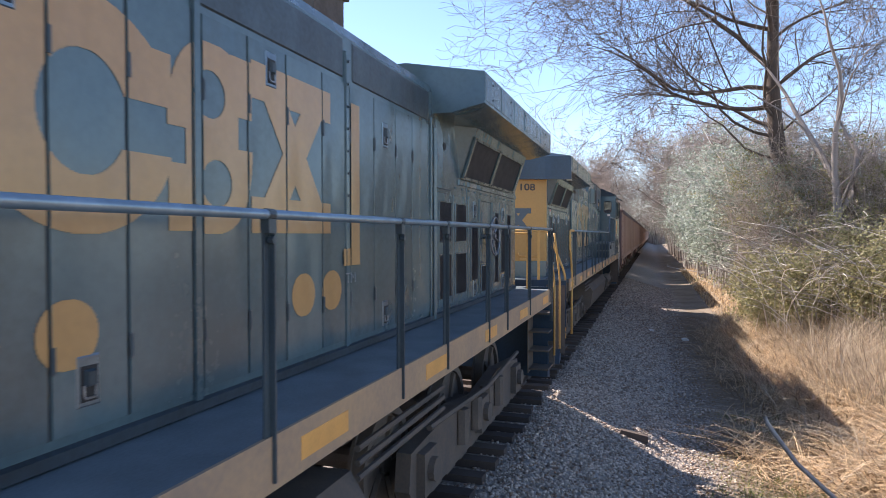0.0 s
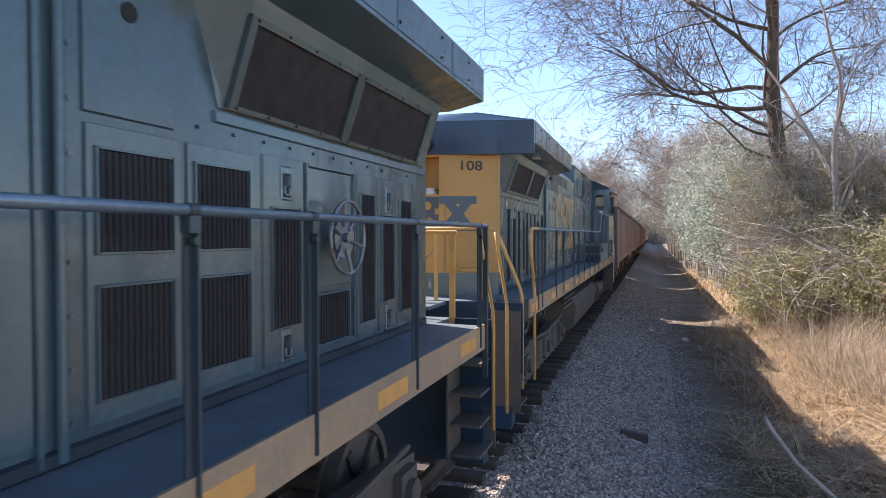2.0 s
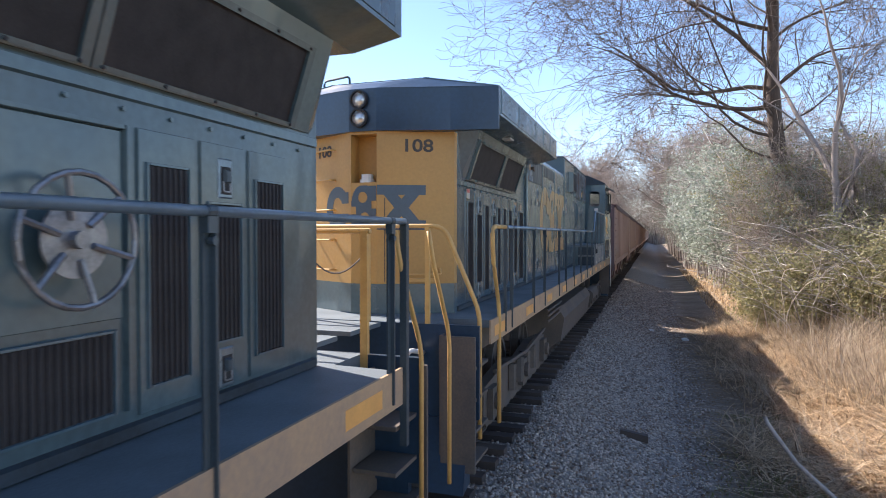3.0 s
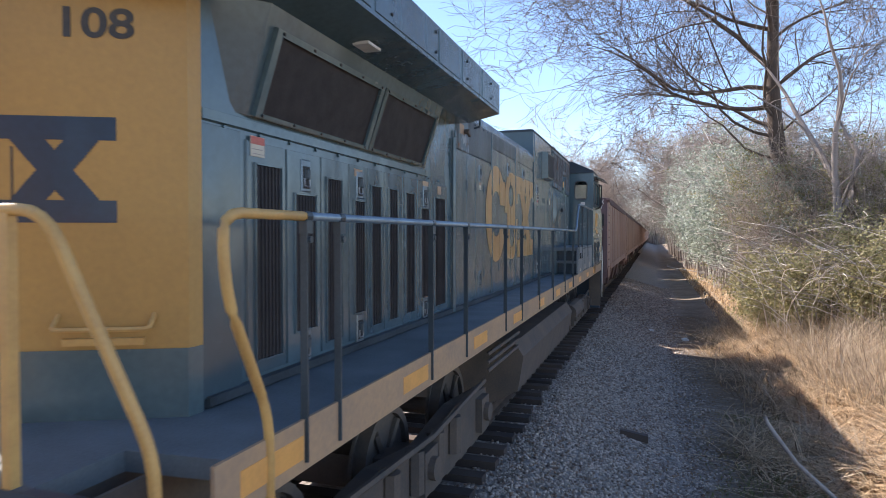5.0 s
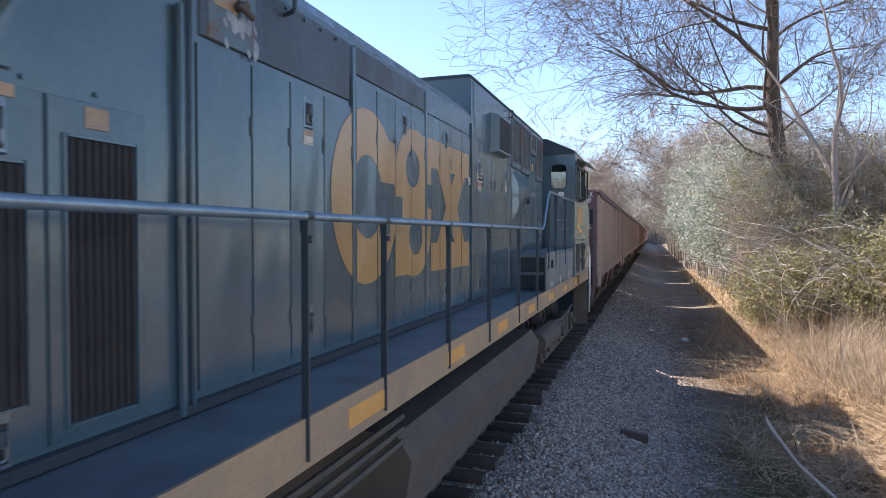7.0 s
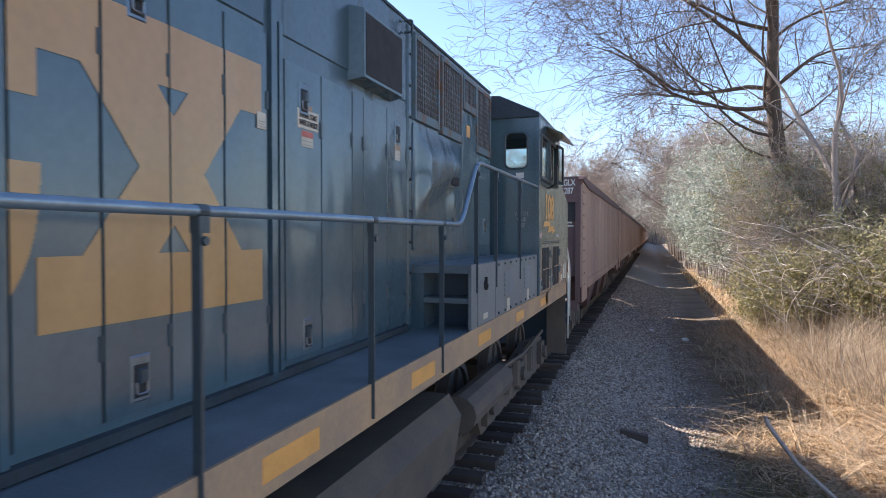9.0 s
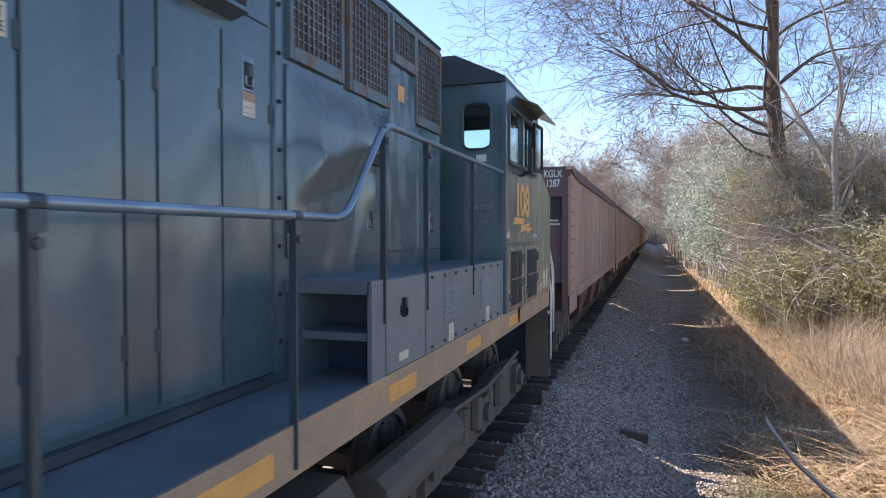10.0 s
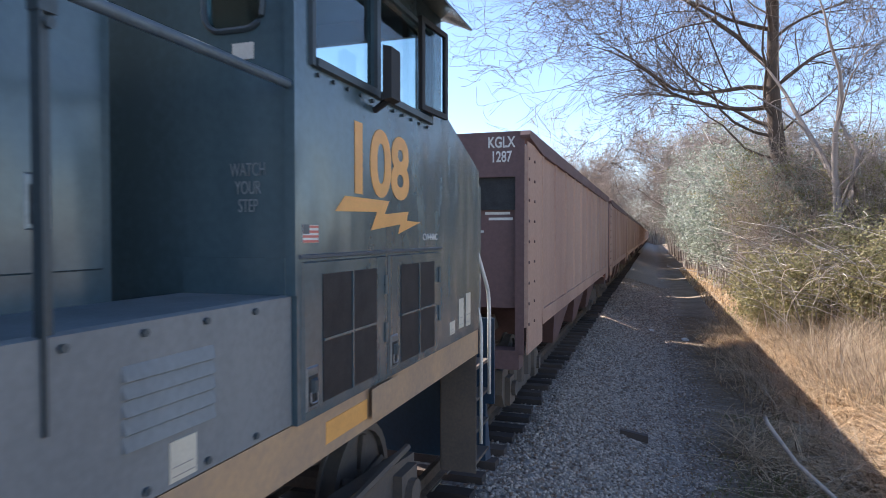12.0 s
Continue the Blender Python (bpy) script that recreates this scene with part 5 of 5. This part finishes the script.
def build_cab(loco):
    y0, y1 = 17.42, 19.55
    cab = part("cab_side", Shape().side_extrude([(y0, 1.955), (20.71, 1.955), (20.71, 3.48), (19.62, 3.86), (19.55, 3.74), (y0, 3.74)], CAB - .05, CAB), M_BLUE, loco, "blue-grey cab side")
    part("cab_side", Shape().side_extrude([(y0, 1.955), (20.71, 1.955), (20.71, 3.48), (19.62, 3.86), (19.62, 3.74), (y0, 3.74)], -CAB, -CAB + .05), M_BLUE, loco)
    for sx in (-1, 1):
        w = Shape()
        lo, hi = (CAB - .05, CAB) if sx > 0 else (-CAB, -CAB + .05)
        w.box(lo, hi, y0, 17.58, 3.74, 4.66).box(lo, hi, 18.30, 18.36, 3.74, 4.4).box(lo, hi, 19.28, y1, 3.74, 4.66).box(lo, hi, 17.58, 19.28, 4.36, 4.66)
        part("window_wall", w, M_BLUE, loco)
    # window frames and panes
    for p, q in ((17.58, 18.30), (18.36, 19.28)):
        fr = Shape().plate(CAB, CAB + .02, p - .04, p, 3.70, 4.40, .004).plate(CAB, CAB + .02, q, q + .04, 3.70, 4.40, .004).plate(CAB, CAB + .03, p, q, 3.70, 3.75, .004).plate(CAB, CAB + .02, p, q, 4.36, 4.40, .004)
        f = part("side_window", fr, M_POST, cab)
        g = part("pane", Shape().box(CAB - .03, CAB - .024, p, q, 3.74, 4.37), M_GLASS, f)
        g.visible_shadow = False
    bolt_row(cab, [(17.62 + k * .16, 3.67) for k in range(11)], CAB, 1, .012, M_POST)
    part("cab_bulkhead", Shape().box(-CAB + .05, HOOD, y0, y0 + .05, 1.95, 4.7), M_BLUE, loco)
    rear = part("cab_rear_wall", holed_wall((HOOD, CAB - .05, 2.58, 4.66), (1.04, 1.37, 3.87, 4.39), .09, y0, y0 + .05), M_BLUE, loco, "dark cab rear wall with a rounded window")
    ring = rounded_loop((1.035, 1.375, 3.865, 4.395), .095)
    fr = Shape().tube([(x, y0 - .004, z) for x, z in ring + ring[:2]], .016, 6)
    f = part("rear_window", fr, M_POST, rear)
    g = part("pane", Shape().box(1.04, 1.37, y0 + .02, y0 + .026, 3.87, 4.39), M_GLASS, f)
    g.visible_shadow = False
    lettering("stencil", "WATCH\nYOUR\nSTEP", M_STENCIL, rear, (1.18, 1.38, 2.98, 3.22), "end", y0 - .001, "worn grey stencilled warning")
    part("plate", Shape().box(1.20, 1.32, y0 - .006, y0, 3.72, 3.80), M_WHITE, rear)
    part("lower_step", Shape().box(HOOD, CAB - .05, y0 - .03, y0, 2.58, 2.76), M_BLUE, rear)
    part("corner_trim", Shape().box(CAB - .05, CAB + .004, y0 - .02, y0, 2.58, 4.64), M_BLUE, rear)
    # roof and front
    roof = [(-CAB, 4.62), (CAB, 4.62), (CAB, 4.68), (.95, 4.96), (-.95, 4.96), (-CAB, 4.68)]
    part("cab_roof", Shape().extrude(roof, y0 - .04, 19.75), M_ROOF, loco)
    part("visor", Shape().hull8([(CAB - .02, 18.0, 4.58), (CAB + .26, 18.05, 4.45), (CAB + .26, 19.55, 4.45), (CAB - .02, 19.6, 4.58), (CAB - .02, 18.0, 4.60), (CAB + .26, 18.05, 4.465), (CAB + .26, 19.55, 4.465), (CAB - .02, 19.6, 4.60)]), M_BLUE2, loco, "sun visor over the cab window")
    m = part("mirror", Shape().plate(CAB + .10, CAB + .15, 18.20, 18.36, 3.66, 3.98, .012).tube([(CAB, 18.3, 3.62), (CAB + .11, 18.28, 3.68)], .02, 6), M_BLACK, loco, "small black side mirror")
    wd = Shape()
    for p in ((19.0, 19.05, 3.76, 4.42), (19.42, 19.47, 3.76, 4.42), (19.05, 19.42, 3.76, 3.80), (19.05, 19.42, 4.38, 4.42)):
        wd.hull8([(CAB + .02 + (y - 19.0) * .08 + d, y, z) for d in (0, .03) for y, z in ((p[0], p[2]), (p[1], p[2]), (p[1], p[3]), (p[0], p[3]))])
    wf = part("wind_deflector", wd, M_BLACK, loco, "framed wind deflector beside the window")
    g = part("pane", Shape().hull8([(CAB + .03 + (y - 19.0) * .08 + d, y, z) for d in (0, .006) for y, z in ((19.05, 3.8), (19.42, 3.8), (19.42, 4.38), (19.05, 4.38))]), M_GLASS, wf)
    g.visible_shadow = False
    fr = Shape().box(-CAB, -CAB + .2, 19.5, 19.56, 3.74, 4.66).box(CAB - .2, CAB - .05, 19.5, 19.56, 3.74, 4.66).box(-.12, .12, 19.5, 19.56, 3.74, 4.66).box(-CAB, CAB - .05, 19.5, 19.56, 4.45, 4.66)
    part("windscreen_frame", fr, M_BLUE, loco)
    nose = Shape().side_extrude([(19.56, 1.955), (21.0, 1.955), (21.0, 3.35), (20.71, 3.46), (19.62, 3.84), (19.56, 3.84)], -1.1, CAB - .06)
    part("nose", nose, M_BLUE, loco, "short wide nose")
    inner = Shape().box(-1.4, 1.4, y0 + .1, 19.45, 2.6, 2.7).box(.55, 1.05, 18.3, 18.8, 2.7, 3.3).box(.6, 1.0, 18.7, 18.8, 3.3, 3.95).box(-1.0, .3, 19.0, 19.4, 2.7, 3.75)
    part("cab_interior", inner, M_CABIN, loco)
    # lower doors with screens
    for p, q, s0, s1 in ((17.46, 18.46, 17.64, 18.29), (18.50, 19.50, 18.68, 19.35)):
        d = part("locker_door", Shape().plate(CAB, CAB + .014, p, q, 1.97, 2.74, .008), M_BLUE, cab, "locker door with screen")
        part("screen", Shape().box(CAB + .012, CAB + .018, s0, s1, 2.02, 2.67), M_SCREEN, d)
        bars = Shape().box(CAB + .018, CAB + .026, (s0 + s1) / 2 - .008, (s0 + s1) / 2 + .008, 2.02, 2.67).box(CAB + .018, CAB + .026, s0, s1, 2.33, 2.345)
        part("screen_bar", bars, M_BLUE, d)
        latch(d, p + .07 if p < 18 else p + .06, 2.12, CAB + .014, 1)
        part("hinge", Shape().tube([(CAB + .02, q - .03, 2.2), (CAB + .02, q - .03, 2.32)], .014, 6).tube([(CAB + .02, q - .03, 2.5), (CAB + .02, q - .03, 2.62)], .014, 6), M_BLUE, d)
    part("seam", Shape().plate(CAB, CAB + .012, 17.44, 19.55, 2.752, 2.775, .004), M_NAVY, cab)
    lettering("number", "108", M_REFL, cab, (18.03, 18.86, 3.10, 3.52), lift=CAB, label="yellow running number", bold=.03)
    bolt_shape = [(17.91, 3.085), (18.52, 3.085), (18.445, 3.0), (18.85, 3.03), (18.82, 2.967), (19.08, 2.96), (18.66, 2.874), (18.70, 2.94), (18.24, 2.897), (18.33, 3.01), (17.795, 2.996)]
    part("painted_flash", Shape().poly([(CAB + .003, y, z) for y, z in bolt_shape]), M_REFL, cab, "yellow painted zigzag flash")
    fl = part("flag_decal", Shape().plate(CAB, CAB + .003, 17.47, 17.62, 2.83, 2.92, .001), M_WHITE, cab, "small striped flag decal")
    st = Shape()
    for k in range(4):
        st.plate(CAB + .003, CAB + .004, 17.47, 17.62, 2.832 + k * .024, 2.844 + k * .024, .001)
    part("stripes", st, M_RED, fl)
    part("canton", Shape().plate(CAB + .004, CAB + .005, 17.47, 17.53, 2.875, 2.92, .001), M_NAVY, fl)
    lettering("class_mark", "CW44AC", M_WHITE, cab, (19.14, 19.46, 2.83, 2.88), lift=CAB)
    for y, z0, z1 in ((19.78, 2.03, 2.14), (20.04, 2.05, 2.31), (20.26, 2.04, 2.34)):
        sticker(cab, y, y + .14, z0, z1, CAB + .002, 1, None, 2)
    sticker(cab, 18.25, 18.65, 1.75, 1.94, CAB + .002, 1, None, 0, M_SILL)
    part("step_rail", Shape().tube(round_path([(CAB - .05, 20.74, 2.78), (CAB - .02, 21.15, 2.30), (CAB - .02, 21.2, 2.1), (CAB - .02, 21.2, 1.2)], .1), .02, 8), M_WHITE, loco, "pale grab rail by the front steps", True)
    part("step_rail", Shape().tube(round_path([(CAB - .03, 20.72, 2.2), (CAB, 20.8, 2.0), (CAB, 20.8, .8)], .1), .018, 8), M_WHITE, loco, "pale grab rail by the front steps", True)


def hopper_car():
    """A reddish steel coal car with upright side ribs, sloping ends and a lipped top."""
    car = tagged(new("hopper_car"), "reddish-brown steel coal hopper car with ribbed sides", "freight car", "coal train")
    L, A = 16.66, 1.63
    y0, y1 = .58, L - .58
    zt, zb = 4.22, 1.66
    part("side_sheet", Shape().box(A - .06, A - .03, y0, y1, zb, 4.03), M_BROWN, car, "red-brown side sheet, coloured paler for light off the grass")
    part("side_sheet", Shape().box(-A + .03, -A + .06, y0, y1, zb, 4.03), M_BROWN, car)
    for sx in (-1, 1):
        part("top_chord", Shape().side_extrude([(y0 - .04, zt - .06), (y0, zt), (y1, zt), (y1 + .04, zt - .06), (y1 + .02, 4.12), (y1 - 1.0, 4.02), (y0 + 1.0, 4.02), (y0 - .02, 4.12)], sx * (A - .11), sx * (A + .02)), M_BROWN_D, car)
        part("side_sill", Shape().box(sx * (A - .12), sx * (A + .005), y0 + 1.1, y1 - 1.1, zb - .1, zb + .12), M_BROWN, car)
        for p in (y0, y1 - 1.15):
            part("corner_plate", Shape().plate(sx * (A - .03), sx * (A - .012), p, p + 1.15, 1.3, 4.08, .006), M_BROWN, car)
    bolt_row(car, [(yy, 1.7 + k * .27) for k in range(9) for yy in (y0 + .06, y0 + .45)], A - .012, 1, .022, M_BROWN_D)
    n = 11
    for k in range(n):
        y = y0 + 1.15 + k * (y1 - y0 - 2.3) / (n - 1)
        for sx in (-1, 1):
            part("side_rib", Shape().hull8([(sx * (A - .03), y - .10, zb), (sx * (A - .03), y + .10, zb), (sx * (A - .03), y + .10, 4.03), (sx * (A - .03), y - .10, 4.03), (sx * A, y - .06, zb), (sx * A, y + .06, zb), (sx * A, y + .06, 4.03), (sx * A, y - .06, 4.03)]), M_BROWN, car)
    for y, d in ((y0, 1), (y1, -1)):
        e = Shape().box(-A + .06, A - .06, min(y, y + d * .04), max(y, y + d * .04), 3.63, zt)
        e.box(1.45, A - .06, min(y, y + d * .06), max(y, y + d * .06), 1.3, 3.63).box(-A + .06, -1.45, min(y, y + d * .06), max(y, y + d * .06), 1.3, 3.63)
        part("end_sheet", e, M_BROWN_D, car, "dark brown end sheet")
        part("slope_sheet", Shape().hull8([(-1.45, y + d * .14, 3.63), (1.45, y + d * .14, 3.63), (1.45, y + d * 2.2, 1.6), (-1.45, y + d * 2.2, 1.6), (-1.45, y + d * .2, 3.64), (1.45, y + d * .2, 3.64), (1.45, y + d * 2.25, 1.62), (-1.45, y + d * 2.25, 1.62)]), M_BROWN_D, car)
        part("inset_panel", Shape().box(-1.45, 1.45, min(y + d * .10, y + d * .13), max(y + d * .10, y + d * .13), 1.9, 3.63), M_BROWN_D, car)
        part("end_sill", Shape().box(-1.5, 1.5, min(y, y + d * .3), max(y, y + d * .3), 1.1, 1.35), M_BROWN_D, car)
        part("coupler", Shape().box(-.11, .11, min(y, y - d * .56), max(y, y - d * .56), .93, 1.2), M_IRON, car)
    part("coal_load", Shape().extrude([(-A + .07, 3.2), (A - .07, 3.2), (A - .07, 4.0), (.8, 4.14), (-.8, 4.14), (-A + .07, 4.0)], y0 + .06, y1 - .06), M_COAL, car)
    for yc in (5.2, 8.33, 11.46):
        hops = Shape().hull8([(-1.3, yc - .35, .75), (1.3, yc - .35, .75), (1.3, yc + .35, .75), (-1.3, yc + .35, .75), (-1.5, yc - 1.4, 1.7), (1.5, yc - 1.4, 1.7), (1.5, yc + 1.4, 1.7), (-1.5, yc + 1.4, 1.7)])
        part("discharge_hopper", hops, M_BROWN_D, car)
    part("centre_sill", Shape().box(-.3, .3, .6, L - .6, 1.05, 1.35), M_IRON, car)
    truck(car, 2.4, 2, 1, .457)
    truck(car, L - 2.4, 2, 1, .457)
    return car


def spread_train():
    cars = [locomotive_near(), locomotive_far()]
    first = hopper_car()
    cars.append(first)
    for k in range(16):
        c = copy_thing(first, pose(0, 0, 0))
        for ch in c.children:
            if ch.name.startswith("wheelset"):
                WHEELS.append((ch, tuple(ch.location), .457))
        cars.append(c)
    lettering("reporting_mark", "KGLX\n1287", M_WHITE, first, (1.087, 1.45, 3.82, 4.157), "end", .578, "white reporting mark", .02)
    st = Shape()
    for k, (a0, a1) in enumerate(((.88, 1.06), (.88, 1.05), (.88, 1.1), (.9, 1.22), (.9, 1.26), (.95, 1.3))):
        st.box(a0 + .12, a1 + .10, .674, .68, 3.44 - k * .075, 3.475 - k * .075)
    st.box(.9, 1.0, .674, .68, 2.9, 2.93)
    part("stencil_block", st, M_WHITE, first)
    return cars


STARTS = [11.94, 11.94] + [34.24 + 16.66 * k for k in range(17)]


# ---- build the place ----
build_ground()
build_track()
build_ballast()
TRAIN = spread_train()

# the large bare tree over the brush and its neighbours
bare_tree(21, 6.3, 31.0, [((-.06, 0, 1), 16, .48), ((.06, .05, 1), 9, .18, 11.0),
                          ((-.74, -.25, .58), 8.5, .14, 10.6), ((-.90, -.30, .26), 9.0, .12, 9.8), ((-.95, -.25, .02), 9.5, .12, 9.0), ((-.7, -.5, .35), 7.0, .09, 8.4), ((-.6, .4, .5), 8, .10, 8.0),
                          ((-.85, .25, .10), 8.0, .08, 7.6), ((-.75, -.1, .30), 6.0, .07, 6.6), ((.5, -.4, .3), 4.5, .05, 7.6),
                          ((-.55, -.4, .9), 8, .13, 12.0), ((-.85, .2, .45), 8.5, .11, 12.4), ((.72, .24, .62), 7, .09, 9.8), ((.75, .25, .5), 7, .08, 12.0)],
          "tall bare tree with many forking limbs above the brush", kids=(3, 13, 8, 6), spread=.66, thick=.0078)
# the paler bark here paints sunlight onto the leaning trunks
bare_tree(22, 6.7, 26.0, [((0, 0, 1), 5.4, .22), ((.14, .05, 1), 9.5, .15, 4.2), ((.32, .10, 1), 8.5, .12, 4.8), ((.62, .2, .95), 7.5, .14, 3.9)], "bare tree with leaning trunks, bark coloured pale as if sunlit", kids=(2, 6, 5, 4), spread=.50, thick=.007, material=M_BARK_FAR)
rng0 = random.Random(3)
models = []
for k in range(36):
    x = (rng0.uniform(6, 13), rng0.uniform(8, 30), rng0.uniform(-30, -9))[k % 3]
    y = rng0.uniform(48, 110) if k % 3 == 0 else rng0.uniform(70, 190)
    if k < 6:
        h = rng0.uniform(9, 13)
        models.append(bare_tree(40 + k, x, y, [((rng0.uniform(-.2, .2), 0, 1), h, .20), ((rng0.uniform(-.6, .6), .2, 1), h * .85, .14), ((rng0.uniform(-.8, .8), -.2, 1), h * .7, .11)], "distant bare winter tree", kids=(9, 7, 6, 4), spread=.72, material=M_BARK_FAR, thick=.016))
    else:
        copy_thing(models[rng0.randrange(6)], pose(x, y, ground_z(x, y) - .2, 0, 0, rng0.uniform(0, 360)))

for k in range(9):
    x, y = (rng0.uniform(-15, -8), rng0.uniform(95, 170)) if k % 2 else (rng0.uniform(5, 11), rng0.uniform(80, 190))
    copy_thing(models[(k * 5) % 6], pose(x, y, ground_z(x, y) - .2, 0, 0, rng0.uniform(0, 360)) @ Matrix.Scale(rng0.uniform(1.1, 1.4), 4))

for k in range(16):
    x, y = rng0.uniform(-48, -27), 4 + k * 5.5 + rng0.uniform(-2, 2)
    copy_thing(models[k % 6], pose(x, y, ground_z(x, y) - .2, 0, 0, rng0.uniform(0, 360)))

# brush beside the track: centre, half widths, canes, leaves, leaf material, heights, cane material
for k, (c, s, canes, leaves, lm, hh, cm) in enumerate((
        ((4.9, 25.0), (1.5, 3.0), 480, 46000, M_LEAF, (1.7, 3.3), M_TWIG),
        ((7.9, 22.5), (2.2, 3.2), 620, 66000, M_LEAF, (2.2, 4.2), M_TWIG),
        ((5.6, 32.0), (1.8, 4.0), 620, 9000, M_LEAF, (4.6, 9.6), M_BROWSE),
        ((8.2, 28.6), (3.0, 3.4), 800, 14000, M_LEAF, (4.6, 9.0), M_BROWSE),
        ((5.2, 43.0), (1.5, 4.5), 300, 46000, M_LEAF_G, (5.5, 10.5), M_VINE),
        ((4.8, 55.0), (1.4, 6.0), 300, 40000, M_LEAF_G, (5.0, 9.5), M_VINE),
        ((4.9, 72.0), (1.8, 9.0), 420, 40000, M_LEAF_G, (7.0, 14.0), M_VINE),
        ((5.2, 95.0), (2.2, 12.0), 420, 26000, M_LEAF_G, (8.0, 16.0), M_VINE),
        ((5.6, 125.0), (2.8, 16.0), 700, 14000, M_LEAF_G, (8.0, 17.0), M_VINE),
        ((-6.0, 260.0), (30.0, 12.0), 1500, 12000, M_LEAF_G, (10.0, 26.0), M_VINE))):
    brush("bush", 60 + k, c, s, canes, leaves, lm, "tangled olive and grey trackside brush with arching canes" if k < 2 else "grey leafless thicket with vines and dull leaves", cm, (.075, .075, .085, .085, .13, .16, .13, .16, .2, .3)[k], .6 if k < 2 else .3, hh, (1.7, 1.7, 2.2, 2.2, 3.4, 4, 5, 6, 7, 9)[k])


brush("bush", 88, (6.1, 29.9), (.9, .8), 160, 15000, M_LEAF_G, "ivy and vines climbing round the foot of the bare tree", M_BROWSE, .085, .25, (5.0, 8.6), 2.0)
for k, (c, s, n) in enumerate((((4.8, 23.6), (1.5, 2.6), 100), ((7.8, 21.0), (2.2, 2.6), 140), ((6.8, 28.0), (2.5, 3.0), 150))):
    brush("bush", 90 + k, c, s, n, 900, M_LEAF, "pale arching bramble canes over the brush", M_VINE, .05, 1.1, (2.4, 4.4), 2.6)


def bank(x, y):
    edge = 1.3 + noise.noise((y * .3, 2.0, 5.0)) * .7
    return min(1, max(0, (x - edge) / 1.8)) ** 1.4


grass("dead_grass", 71, 60000, (1.0, 8.5), (6.0, 26.0), M_GRASS, "tangled straw-coloured dead grass on the bank", (.2, .75), 1.5, bank, .0095)
grass("fallen_straw", 76, 14000, (1.4, 8.5), (6.0, 24.0), M_GRASS, "long flattened straw lying over the grass", (.5, 1.3), 2.6, bank, .008)
def tall_patch(x, y):
    return bank(x, y) * max(0, min(1, (x - 3.2) / .8)) * max(0, .5 + noise.noise((x * .9, y * .7, 31.0)) * 1.2)


grass("tall_dry_weeds", 75, 26000, (3.2, 8.5), (13.5, 24.5), M_TWIG, "tall brown dry weeds in front of the brush", (.9, 2.1), .8, tall_patch, .006)
grass("dry_stalks", 74, 9000, (1.8, 8.5), (7.0, 27.0), M_TWIG, "long bent dry stalks among the grass", (.6, 1.5), 1.5, bank, .009)
grass("far_dead_grass", 72, 16000, (2.6, 5.5), (26.0, 70.0), M_GRASS, "pale dead grass along the track", (.15, .5), .7, bank, .010)
def green_patch(x, y):
    return max(0, min(1, (x - .7) / .7)) * max(0, .45 + noise.noise((x * .8, y * .5, 12.0)) * 1.6)


grass("green_grass", 73, 26000, (.7, 3.8), (5.0, 14.0), M_GREEN, "short green weeds among straw", (.05, .20), .7, green_patch, .006)


def litter():
    rng = np.random.default_rng(17)
    n = 14000
    places = [(x, y, ground_z(x, y) + .012, s, t, l) for x, y, s, t, l in zip(rng.normal(1.3, .75, n), rng.uniform(5, 30, n), rng.uniform(.015, .05, n), rng.uniform(0, 6.3, n), rng.normal(0, .35, n)) if x < 3.2]
    scatter("leaf_litter", leaf_shapes(10, 1.6, .3), places, M_DRYLEAF, "scattered dry leaves and straw on stony soil", "leaf litter")


litter()
stick = Shape().tube([(1.31, 8.43, .66), (1.33, 8.41, .60), (1.41, 8.32, .48), (1.61, 8.17, .21), (1.97, 7.97, -.09), (2.26, 7.85, -.34), (2.7, 7.7, -.8)], .026, 9)
tagged(new("broken_branch", stick.mesh("broken_branch", M_BARK_FAR, True)), "broken grey branch leaning out of the grass", "branch")


block = Shape().hull8([(-.24, -.09, 0), (.24, -.09, 0), (.24, .09, 0), (-.24, .09, 0), (-.23, -.08, .1), (.22, -.08, .11), (.23, .08, .1), (-.22, .08, .09)])
ob = tagged(new("wood_block", block.mesh("wood_block", M_TIE)), "short dark broken piece of tie lying on ballast", "wood block")
ob.matrix_basis = pose(-.29, 11.04, ground_z(-.29, 11.04), 0, 12, 6)
for x, y, s in ((1.08, 23.1, .14), (-.03, 24.0, .10)):
    rock = Shape()
    rock.v, rock.f = [tuple(q) for q in stone_shapes(3)[1][0] * s], [tuple(q) for q in stone_shapes(3)[1][1]]
    o = tagged(new("rock", rock.mesh("rock", M_WHITE)), "pale rock lying at the foot of the ballast", "rock")
    o.location = (x, y, ground_z(x, y) + s * .3)


def motions():
    """The train rolls towards the camera at a steady pace, and its wheels turn."""
    for ob, y in zip(TRAIN, STARTS):
        walk(ob, [(t, pose(TRACK_X, y - SPEED * t, 0)) for t in range(13)])
    for ob, (x, y, z), r in WHEELS:
        walk(ob, [(k * .3, pose(x, y, z, math.degrees(SPEED * k * .3 / r))) for k in range(41)])


motions()
